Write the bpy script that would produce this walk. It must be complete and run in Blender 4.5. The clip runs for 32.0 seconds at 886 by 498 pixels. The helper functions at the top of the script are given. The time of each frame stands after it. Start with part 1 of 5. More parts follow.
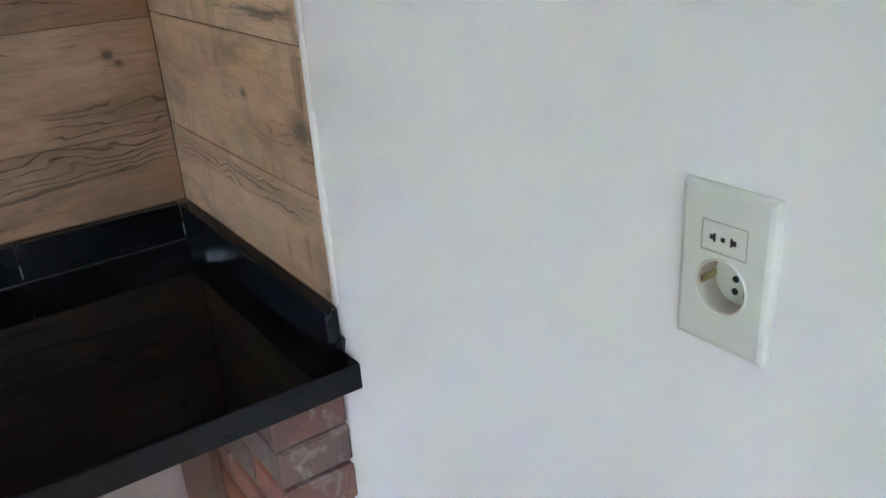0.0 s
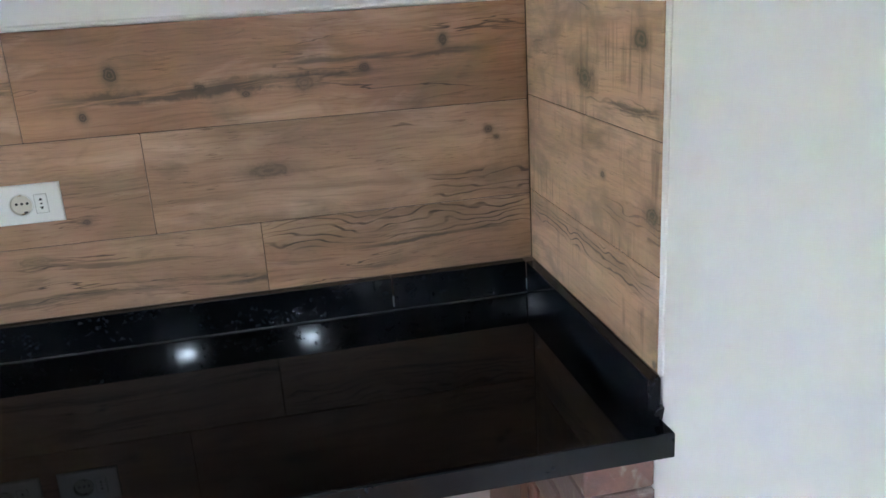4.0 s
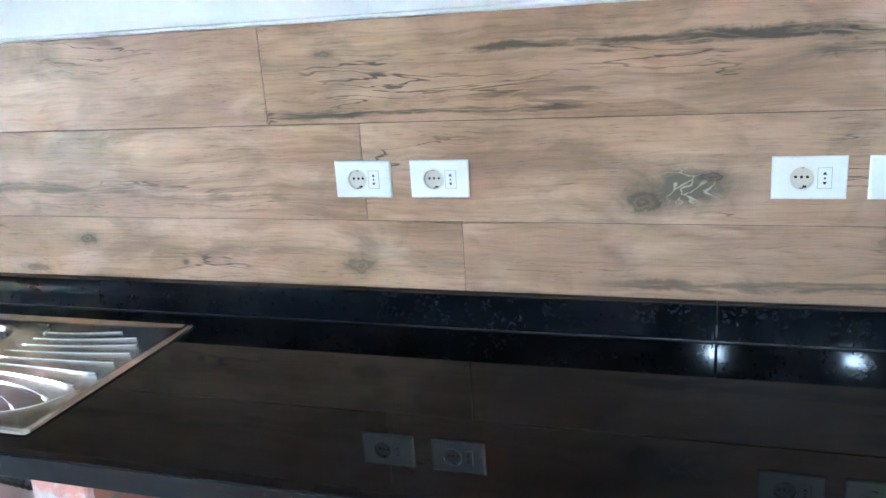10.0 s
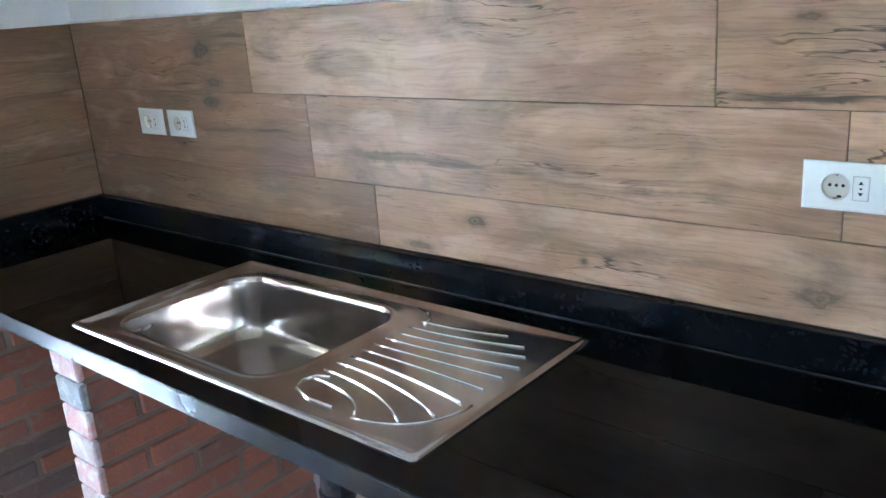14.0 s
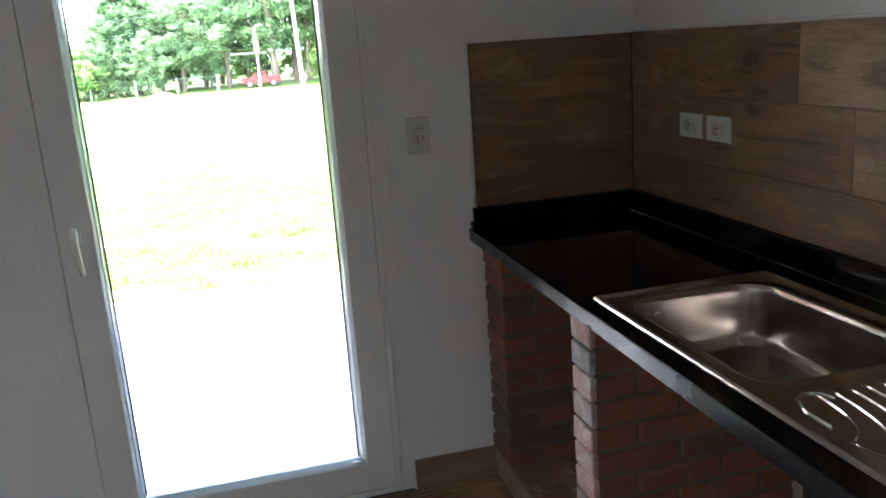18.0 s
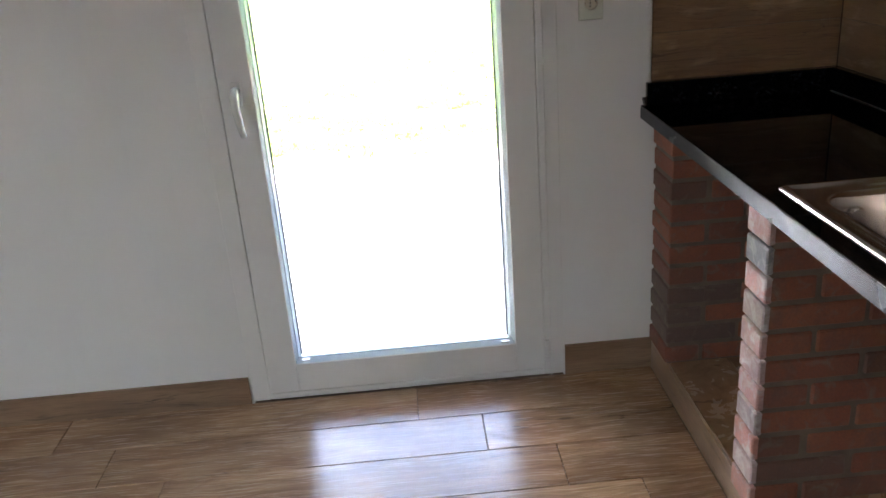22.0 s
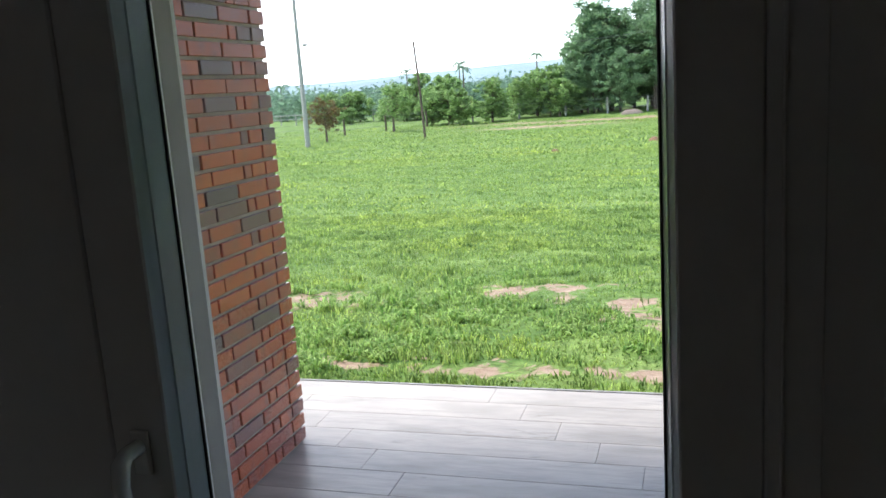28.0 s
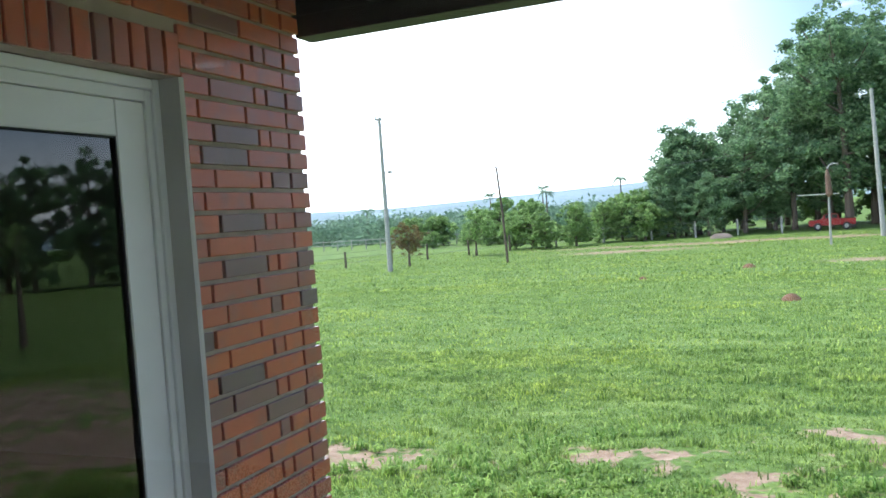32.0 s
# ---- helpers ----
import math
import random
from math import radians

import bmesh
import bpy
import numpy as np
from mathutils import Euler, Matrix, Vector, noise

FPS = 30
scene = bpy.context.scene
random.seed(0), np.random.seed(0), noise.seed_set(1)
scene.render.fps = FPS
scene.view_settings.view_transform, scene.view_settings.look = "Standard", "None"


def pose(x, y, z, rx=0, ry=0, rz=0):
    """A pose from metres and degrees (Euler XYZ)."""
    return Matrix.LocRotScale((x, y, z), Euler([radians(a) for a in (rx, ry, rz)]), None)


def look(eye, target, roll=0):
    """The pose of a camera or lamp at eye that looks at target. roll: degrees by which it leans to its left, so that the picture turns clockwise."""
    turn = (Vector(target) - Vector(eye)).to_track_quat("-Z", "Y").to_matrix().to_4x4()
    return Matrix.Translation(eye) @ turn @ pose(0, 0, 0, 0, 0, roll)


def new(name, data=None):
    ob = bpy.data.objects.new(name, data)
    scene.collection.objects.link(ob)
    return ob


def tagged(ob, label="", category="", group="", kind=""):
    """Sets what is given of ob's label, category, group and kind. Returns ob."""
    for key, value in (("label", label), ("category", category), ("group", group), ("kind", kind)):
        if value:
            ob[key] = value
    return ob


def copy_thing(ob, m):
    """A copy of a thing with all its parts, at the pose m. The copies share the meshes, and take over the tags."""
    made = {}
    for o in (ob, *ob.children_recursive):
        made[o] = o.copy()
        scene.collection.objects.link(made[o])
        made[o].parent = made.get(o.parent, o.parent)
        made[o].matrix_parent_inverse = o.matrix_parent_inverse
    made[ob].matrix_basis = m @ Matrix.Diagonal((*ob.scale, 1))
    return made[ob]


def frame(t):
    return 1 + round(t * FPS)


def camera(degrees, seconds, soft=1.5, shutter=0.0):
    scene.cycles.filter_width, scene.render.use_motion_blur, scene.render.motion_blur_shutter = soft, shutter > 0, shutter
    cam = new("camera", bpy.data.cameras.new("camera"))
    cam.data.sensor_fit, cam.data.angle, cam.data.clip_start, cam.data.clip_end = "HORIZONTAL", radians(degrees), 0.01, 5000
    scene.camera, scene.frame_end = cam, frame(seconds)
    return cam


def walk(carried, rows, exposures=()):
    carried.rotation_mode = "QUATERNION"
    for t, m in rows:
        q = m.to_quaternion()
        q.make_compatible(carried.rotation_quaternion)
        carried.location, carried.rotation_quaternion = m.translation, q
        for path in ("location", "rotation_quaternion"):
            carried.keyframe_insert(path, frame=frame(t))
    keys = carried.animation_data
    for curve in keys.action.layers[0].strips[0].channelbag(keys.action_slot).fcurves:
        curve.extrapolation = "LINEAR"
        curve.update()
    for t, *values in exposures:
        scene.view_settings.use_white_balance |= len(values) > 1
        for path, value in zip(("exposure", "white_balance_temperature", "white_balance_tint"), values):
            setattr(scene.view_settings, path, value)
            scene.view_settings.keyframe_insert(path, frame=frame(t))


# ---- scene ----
cam = camera(56.2, 32.0)
PATH = [
    (0, (-0.442, -1.548, 1.534), (0.577, -0.023, 0.736), -3.9),
    (1, (-0.439, -1.408, 1.537), (0.597, 0.138, 0.807), -3.6),
    (2, (-0.507, -1.518, 1.557), (0.345, 0.167, 0.897), -3.9),
    (3, (-0.555, -1.621, 1.579), (0.067, 0.171, 0.945), -3.7),
    (3.5, (-0.528, -1.637, 1.591), (-0.041, 0.199, 0.964), -3.6),
    (5.5, (-0.559, -1.675, 1.602), (-0.437, 0.233, 1.015), -3.4),
    (6, (-0.575, -1.67, 1.593), (-0.565, 0.241, 1.002), -3.6),
    (7, (-0.738, -1.686, 1.57), (-0.907, 0.228, 1.017), -3.6),
    (7.5, (-0.858, -1.688, 1.569), (-1.098, 0.22, 1.02), -3.5),
    (8, (-0.938, -1.645, 1.588), (-1.261, 0.242, 1.01), -3.8),
    (8.5, (-0.991, -1.572, 1.564), (-1.391, 0.308, 1.008), -3.8),
    (9, (-1.056, -1.542, 1.541), (-1.532, 0.329, 1.022), -3.6),
    (9.5, (-1.166, -1.538, 1.529), (-1.72, 0.315, 1.021), -3.6),
    (10, (-1.302, -1.526, 1.561), (-1.911, 0.298, 1.01), -3.9),
    (10.5, (-1.397, -1.5, 1.56), (-2.067, 0.296, 0.991), -4.2),
    (11, (-1.469, -1.434, 1.536), (-2.194, 0.34, 0.963), -4.1),
    (11.5, (-1.506, -1.393, 1.518), (-2.332, 0.34, 0.955), -3.9),
    (12, (-1.555, -1.381, 1.536), (-2.515, 0.272, 0.947), -4.4),
    (12.5, (-1.61, -1.394, 1.541), (-2.655, 0.205, 0.951), -4.2),
    (13, (-1.655, -1.379, 1.545), (-2.752, 0.183, 0.95), -4.2),
    (13.5, (-1.645, -1.299, 1.562), (-2.814, 0.208, 0.962), -4.4),
    (15.5, (-1.616, -1.354, 1.575), (-3.197, -0.256, 1.032), -3.9),
    (16, (-1.585, -1.353, 1.587), (-3.284, -0.442, 1.054), -4.1),
    (16.5, (-1.584, -1.351, 1.585), (-3.37, -0.611, 1.075), -4.1),
    (17, (-1.571, -1.365, 1.591), (-3.406, -0.743, 1.094), -4.0),
    (17.5, (-1.565, -1.375, 1.589), (-3.427, -0.836, 1.097), -4.0),
    (18, (-1.574, -1.388, 1.57), (-3.456, -0.916, 1.084), -4.0),
    (18.5, (-1.587, -1.386, 1.553), (-3.485, -0.986, 1.067), -4.0),
    (19, (-1.594, -1.4, 1.53), (-3.505, -1.064, 1.046), -4.1),
    (19.5, (-1.601, -1.415, 1.521), (-3.519, -1.139, 1.025), -4.1),
    (20, (-1.608, -1.42, 1.504), (-3.522, -1.205, 0.965), -4.1),
    (20.5, (-1.622, -1.407, 1.478), (-3.52, -1.246, 0.869), -4.2),
    (21, (-1.63, -1.393, 1.484), (-3.505, -1.27, 0.8), -4.3),
    (21.5, (-1.64, -1.371, 1.511), (-3.502, -1.278, 0.787), -4.4),
    (22, (-1.695, -1.352, 1.526), (-3.554, -1.296, 0.789), -4.5),
    (23, (-2.0, -1.31, 1.552), (-3.863, -1.303, 0.824), -4.2),
    (24, (-2.229, -1.148, 1.571), (-4.115, -1.251, 0.915), -3.8),
    (25, (-2.475, -1.144, 1.593), (-4.373, -1.368, 1.003), -3.9),
    (26, (-2.688, -1.04, 1.596), (-4.596, -1.379, 1.101), -4.0),
    (26.5, (-2.822, -1.061, 1.594), (-4.722, -1.482, 1.131), -3.9),
    (28.5, (-3.354, -1.017, 1.622), (-5.215, -1.656, 1.265), -4.0),
    (29, (-3.488, -1.101, 1.646), (-5.332, -1.795, 1.306), -4.0),
    (30, (-3.717, -1.129, 1.689), (-5.557, -1.862, 1.412), -3.9),
    (31, (-3.83, -1.214, 1.712), (-5.674, -1.974, 1.565), -4.0),
    (32, (-3.929, -1.2, 1.721), (-5.776, -1.964, 1.648), -4.0),
]
EXPOSURES = [(0, 5.4, 5800, 16), (3, 5.65, 5700, 15), (6, 5.9, 5600, 13), (7, 6.55, 5250, 10), (8, 6.4, 5050, 9), (9, 6.5, 5000, 8), (12, 6.35, 4800, 6),
             (13, 6.3, 4800, 6), (15.5, 5.05, 5400, 11), (17, 3.75, 5800, 12), (19, 4.1, 6400, 15), (20, 4.2, 6400, 15), (21, 4.45, 6400, 16), (23, 4.65, 6400, 16),
             (24, 3.5, 6300, 14), (25, 2.1, 6150, 13), (26, 1.35, 6450, 15), (28.5, 0.65, 6050, 12), (32, 0.5, 5900, 11)]
walk(cam, [(t, look(eye, target, roll)) for t, eye, target, roll in PATH], EXPOSURES)

# ---- world, sun and lamps ----
SUN_AZ = radians(192)          # compass-like turn of the sun round z, from +y towards +x
SUN_EL = radians(68)
world = bpy.data.worlds.new("sky")
scene.world = world
world.use_nodes = True
wn, wl = world.node_tree.nodes, world.node_tree.links
sky = wn.new("ShaderNodeTexSky")
sky.sky_type, sky.sun_disc = "NISHITA", False
sky.sun_elevation, sky.sun_rotation = SUN_EL, SUN_AZ
sky.air_density, sky.dust_density, sky.ozone_density = 1.0, 0.3, 2.0
wtc = wn.new("ShaderNodeTexCoord")
wsep = wn.new("ShaderNodeSeparateXYZ")
wl.new(wtc.outputs["Generated"], wsep.inputs[0])
# thin high cloud and bright haze near the horizon
haze = wn.new("ShaderNodeMapRange")
haze.inputs[1].default_value, haze.inputs[2].default_value = 0.01, 0.15
haze.inputs[3].default_value, haze.inputs[4].default_value = 0.75, 0.03
wl.new(wsep.outputs[2], haze.inputs[0])
wmap = wn.new("ShaderNodeMapping")
wmap.inputs["Scale"].default_value = (2.0, 5.0, 16.0)
wl.new(wtc.outputs["Generated"], wmap.inputs[0])
wnoise = wn.new("ShaderNodeTexNoise")
wnoise.inputs["Scale"].default_value, wnoise.inputs["Detail"].default_value = 2.2, 6.0
wl.new(wmap.outputs[0], wnoise.inputs["Vector"])
wr = wn.new("ShaderNodeMapRange")
wr.inputs[1].default_value, wr.inputs[2].default_value, wr.inputs[4].default_value = 0.56, 0.75, 0.5
wl.new(wnoise.outputs[0], wr.inputs[0])
wmx = wn.new("ShaderNodeMath")
wmx.operation = "MAXIMUM"
wl.new(haze.outputs[0], wmx.inputs[0])
wl.new(wr.outputs[0], wmx.inputs[1])
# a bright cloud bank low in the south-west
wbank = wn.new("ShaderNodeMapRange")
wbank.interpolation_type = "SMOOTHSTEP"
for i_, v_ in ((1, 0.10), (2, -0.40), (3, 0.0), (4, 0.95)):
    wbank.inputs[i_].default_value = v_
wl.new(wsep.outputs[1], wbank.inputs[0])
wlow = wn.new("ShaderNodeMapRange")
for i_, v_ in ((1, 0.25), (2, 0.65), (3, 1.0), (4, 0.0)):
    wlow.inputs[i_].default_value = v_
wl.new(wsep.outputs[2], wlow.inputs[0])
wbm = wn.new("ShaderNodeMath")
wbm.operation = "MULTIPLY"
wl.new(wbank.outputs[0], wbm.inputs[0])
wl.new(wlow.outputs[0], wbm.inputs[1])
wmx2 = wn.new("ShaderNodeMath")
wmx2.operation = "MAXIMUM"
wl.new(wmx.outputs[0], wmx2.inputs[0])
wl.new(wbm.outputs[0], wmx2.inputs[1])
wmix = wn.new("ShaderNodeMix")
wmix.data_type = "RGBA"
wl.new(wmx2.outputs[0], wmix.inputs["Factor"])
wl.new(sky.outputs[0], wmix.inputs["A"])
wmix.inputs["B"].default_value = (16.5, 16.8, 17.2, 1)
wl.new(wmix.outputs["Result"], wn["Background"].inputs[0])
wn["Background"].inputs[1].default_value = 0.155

sun_data = bpy.data.lights.new("sun", "SUN")
sun_data.energy, sun_data.angle, sun_data.color = 3.0, radians(16), (1.0, 0.95, 0.86)
sun_dir = Vector((math.sin(SUN_AZ) * math.cos(SUN_EL), math.cos(SUN_AZ) * math.cos(SUN_EL), math.sin(SUN_EL)))
sun_ob = new("sun", sun_data)
sun_ob.matrix_basis = look(sun_dir * 60, (0, 0, 0))


# ---- materials ----
def material(name, rough=0.6, metal=0.0, spec=0.5):
    m = bpy.data.materials.new(name)
    m.use_nodes = True
    p = m.node_tree.nodes["Principled BSDF"]
    p.inputs["Roughness"].default_value, p.inputs["Metallic"].default_value = rough, metal
    p.inputs["Specular IOR Level"].default_value = spec
    return m, m.node_tree.nodes, m.node_tree.links, p


def noise_node(n, l, vec, scale, detail=4, distort=0.0, rough=0.55):
    t = n.new("ShaderNodeTexNoise")
    t.inputs["Scale"].default_value, t.inputs["Detail"].default_value = scale, detail
    t.inputs["Distortion"].default_value, t.inputs["Roughness"].default_value = distort, rough
    if vec is not None:
        l.new(vec, t.inputs["Vector"])
    return t.outputs[0]


def mapping(n, l, vec, scale=(1, 1, 1), loc=(0, 0, 0)):
    t = n.new("ShaderNodeMapping")
    t.inputs["Scale"].default_value, t.inputs["Location"].default_value = scale, loc
    l.new(vec, t.inputs[0])
    return t.outputs[0]


def span(n, l, v, a, b, c=0.0, d=1.0, smooth=False):
    t = n.new("ShaderNodeMapRange")
    if smooth:
        t.interpolation_type = "SMOOTHSTEP"
    for i, x in zip((1, 2, 3, 4), (a, b, c, d)):
        t.inputs[i].default_value = x
    l.new(v, t.inputs[0])
    return t.outputs[0]


def mixed(n, l, fac, a, b, blend="MIX"):
    t = n.new("ShaderNodeMix")
    t.data_type, t.blend_type = "RGBA", blend
    for v, key in ((fac, "Factor"), (a, "A"), (b, "B")):
        if isinstance(v, (int, float)):
            t.inputs[key].default_value = v
        elif isinstance(v, tuple):
            t.inputs[key].default_value = (*v, 1)
        else:
            l.new(v, t.inputs[key])
    return t.outputs["Result"]


def math_node(n, l, op, a, b=0.0):
    t = n.new("ShaderNodeMath")
    t.operation = op
    for i, v in enumerate((a, b)):
        if isinstance(v, (int, float)):
            t.inputs[i].default_value = v
        else:
            l.new(v, t.inputs[i])
    return t.outputs[0]


def ramp(n, l, fac, stops):
    t = n.new("ShaderNodeValToRGB")
    e = t.color_ramp.elements
    while len(e) < len(stops):
        e.new(0.5)
    for el, (pos, col) in zip(e, stops):
        el.position, el.color = pos, (*col, 1)
    l.new(fac, t.inputs[0])
    return t.outputs[0]


def bump(n, l, p, height, strength=0.2, distance=0.01):
    t = n.new("ShaderNodeBump")
    t.inputs["Strength"].default_value, t.inputs["Distance"].default_value = strength, distance
    l.new(height, t.inputs["Height"])
    l.new(t.outputs[0], p.inputs["Normal"])


def wood_tile(name, seed=0.0, light=(0.52, 0.345, 0.225), mid=(0.41, 0.25, 0.152), deep=(0.20, 0.125, 0.075), knots=(), streaks=(), streaky=0.6, rough=0.33, rand=False, grey=0.14, saw=0.0, grain=0.5, smudge=0.0, waves=()):
    """Wood-look porcelain; the grain runs along the piece's own x, its height is z."""
    m, n, l, p = material(name, rough)
    tc = n.new("ShaderNodeTexCoord")
    vec = tc.outputs["Object"]
    off = n.new("ShaderNodeVectorMath")
    off.operation = "ADD"
    l.new(vec, off.inputs[0])
    if rand:
        oi = n.new("ShaderNodeObjectInfo")
        sc = n.new("ShaderNodeVectorMath")
        sc.operation = "SCALE"
        sc.inputs[0].default_value = (37.0, 11.0, 23.0)
        l.new(oi.outputs["Random"], sc.inputs["Scale"])
        l.new(sc.outputs[0], off.inputs[1])
    else:
        off.inputs[1].default_value = (seed * 3.7, seed * 1.3, seed * 2.9)
    v = off.outputs[0]
    # a slow warp so that the grain wanders
    warp = n.new("ShaderNodeTexNoise")
    warp.inputs["Scale"].default_value, warp.inputs["Detail"].default_value = 3.2, 3
    l.new(mapping(n, l, v, (1.0, 1, 2.0)), warp.inputs["Vector"])
    wv = n.new("ShaderNodeVectorMath")
    wv.operation = "MULTIPLY_ADD"
    l.new(warp.outputs[1], wv.inputs[0])
    wv.inputs[1].default_value = (0.05, 0.0, 0.05)
    l.new(v, wv.inputs[2])
    v2 = wv.outputs[0]
    # broad tone, then growth bands, then pores
    big = noise_node(n, l, mapping(n, l, v2, (1.1, 1, 3.2)), 1.9, 3)
    col = ramp(n, l, big, [(0.30, tuple((a + b) / 2 for a, b in zip(mid, deep))), (0.46, mid), (0.66, light)])
    tint = noise_node(n, l, mapping(n, l, v2, (1.1, 1, 3.0), (4, 2, 8)), 1.9, 2)
    col = mixed(n, l, span(n, l, tint, 0.50, 0.72, 0, grey), col, (0.235, 0.20, 0.155))
    band = noise_node(n, l, mapping(n, l, v2, (1.5, 1, 30)), 1.0, 5, 0.4, 0.6)
    col = mixed(n, l, span(n, l, band, 0.50, 0.68, 0, 0.15 + 0.8 * grain), col, deep)
    if smudge:
        sg = noise_node(n, l, mapping(n, l, v2, (2.2, 1, 5.5), (6, 1, 4)), 1.6, 6, 0.9, 0.6)
        col = mixed(n, l, span(n, l, sg, 0.52, 0.70, 0, smudge), col, (0.19, 0.135, 0.09))
        lt = noise_node(n, l, mapping(n, l, v2, (2.5, 1, 9), (2, 5, 9)), 1.7, 5, 0.6)
        col = mixed(n, l, span(n, l, lt, 0.54, 0.70, 0, 0.45), col, (0.61, 0.425, 0.30))
    fine = noise_node(n, l, mapping(n, l, v2, (9, 9, 210)), 1.0, 4, 0.2, 0.6)
    col = mixed(n, l, grain, col, ramp(n, l, fine, [(0.30, (0.55, 0.52, 0.50)), (0.52, (1.05, 1.05, 1.05)), (0.70, (1.16, 1.15, 1.14))]), "MULTIPLY")
    # open pores: short dark dashes along the grain
    pore = noise_node(n, l, mapping(n, l, v2, (22, 9, 330), (3, 8, 5)), 1.0, 3, 0.2, 0.6)
    pmask = noise_node(n, l, mapping(n, l, v2, (2.0, 1, 7), (9, 4, 1)), 1.5, 3)
    col = mixed(n, l, math_node(n, l, "MULTIPLY", span(n, l, pore, 0.60, 0.70, 0, 0.75), span(n, l, pmask, 0.40, 0.62, 0.15, 1)), col, tuple(c * 0.55 for c in deep))
    st2 = noise_node(n, l, mapping(n, l, v, (1.5, 1, 5), (8, 1, 2)), 1.5, 2)
    st = noise_node(n, l, mapping(n, l, v2, (4.0, 1, 52), (1, 7, 3)), 1.0, 5, 0.8, 0.6)
    smask = math_node(n, l, "MULTIPLY", span(n, l, st, 0.56, 0.64, 0, 1), span(n, l, st2, 0.56, 0.70, 0, streaky))
    col = mixed(n, l, smask, col, (0.085, 0.06, 0.042))
    # cracks: thin long dark lines
    ck = noise_node(n, l, mapping(n, l, v2, (1.3, 1, 15), (5, 3, 1)), 1.3, 4, 0.3)
    ckl = math_node(n, l, "ABSOLUTE", math_node(n, l, "SUBTRACT", ck, 0.5))
    ckm = math_node(n, l, "MULTIPLY", span(n, l, ckl, 0.003, 0.009, 1, 0), span(n, l, st2, 0.54, 0.66, 0, 0.9))
    col = mixed(n, l, ckm, col, (0.075, 0.048, 0.032))
    blot = noise_node(n, l, mapping(n, l, v, (3.0, 1, 4.5), (3, 3, 7)), 3.0, 5, 0.8)
    col = mixed(n, l, span(n, l, blot, 0.56, 0.72, 0, 0.4), col, deep)
    if saw:
        sw = noise_node(n, l, mapping(n, l, v, (75, 1, 5)), 1.0, 3, 0.3)
        swm = noise_node(n, l, mapping(n, l, v, (3, 1, 6), (1, 1, 1)), 1.6, 3)
        col = mixed(n, l, math_node(n, l, "MULTIPLY", span(n, l, sw, 0.52, 0.66, 0, saw), span(n, l, swm, 0.48, 0.62, 0, 1)), col, (0.17, 0.11, 0.07))
        pt = noise_node(n, l, mapping(n, l, v, (5, 1, 7), (7, 2, 5)), 1.7, 4, 0.5)
        col = mixed(n, l, span(n, l, pt, 0.55, 0.68, 0, 0.55), col, (0.22, 0.165, 0.11))
    wob = noise_node(n, l, mapping(n, l, v, (1, 1, 1)), 30, 5, 0.5, 0.65)
    for kx, kz, rx, rz, dark in knots:
        s = n.new("ShaderNodeVectorMath")
        s.operation = "SUBTRACT"
        l.new(vec, s.inputs[0])
        s.inputs[1].default_value = (kx, 0, kz)
        q = n.new("ShaderNodeVectorMath")
        q.operation = "MULTIPLY"
        l.new(s.outputs[0], q.inputs[0])
        q.inputs[1].default_value = (1 / rx, 0, 1 / rz)
        le = n.new("ShaderNodeVectorMath")
        le.operation = "LENGTH"
        l.new(q.outputs[0], le.inputs[0])
        dist = math_node(n, l, "ADD", le.outputs["Value"], math_node(n, l, "MULTIPLY", math_node(n, l, "SUBTRACT", wob, 0.5), 1.3))
        halo = span(n, l, dist, 0.3, 1.7, dark * 0.7, 0.0, True)
        col = mixed(n, l, halo, col, (0.16, 0.115, 0.075))
        wide = rx > 0.06
        rings = math_node(n, l, "MULTIPLY", math_node(n, l, "SINE", math_node(n, l, "MULTIPLY", dist, 16.0)), 0.06 if wide else 0.25)
        core = math_node(n, l, "MULTIPLY", span(n, l, dist, 0.35, 1.0, 1.0, 0.0, True), math_node(n, l, "ADD", rings, 0.75))
        col = mixed(n, l, math_node(n, l, "MULTIPLY", core, dark), col, (0.085, 0.085, 0.062) if wide else (0.05, 0.042, 0.03))
        if wide:
            veins = math_node(n, l, "ABSOLUTE", math_node(n, l, "SUBTRACT", noise_node(n, l, mapping(n, l, vec, (0.8, 1, 1.5)), 17, 2, 1.0), 0.5))
            col = mixed(n, l, math_node(n, l, "MULTIPLY", span(n, l, veins, 0.004, 0.028, 1.0, 0.0), core), col, (0.52, 0.44, 0.34))
    for sx, sz, half, th, dark in streaks:
        s = n.new("ShaderNodeVectorMath")
        s.operation = "SUBTRACT"
        l.new(v2, s.inputs[0])
        s.inputs[1].default_value = (sx + seed * 3.7 + 0.025, 0, sz + seed * 2.9 + 0.0275)
        sp = n.new("ShaderNodeSeparateXYZ")
        l.new(s.outputs[0], sp.inputs[0])
        ax = span(n, l, math_node(n, l, "ABSOLUTE", sp.outputs[0]), half * 0.55, half, 1, 0, True)
        az = span(n, l, math_node(n, l, "ABSOLUTE", math_node(n, l, "ADD", sp.outputs[2], math_node(n, l, "MULTIPLY", math_node(n, l, "SUBTRACT", wob, 0.5), th * 1.5))), th * 0.3, th, 1, 0, True)
        brk = span(n, l, st, 0.42, 0.56, 0, dark)
        col = mixed(n, l, math_node(n, l, "MULTIPLY", math_node(n, l, "MULTIPLY", ax, az), brk), col, (0.075, 0.06, 0.04))
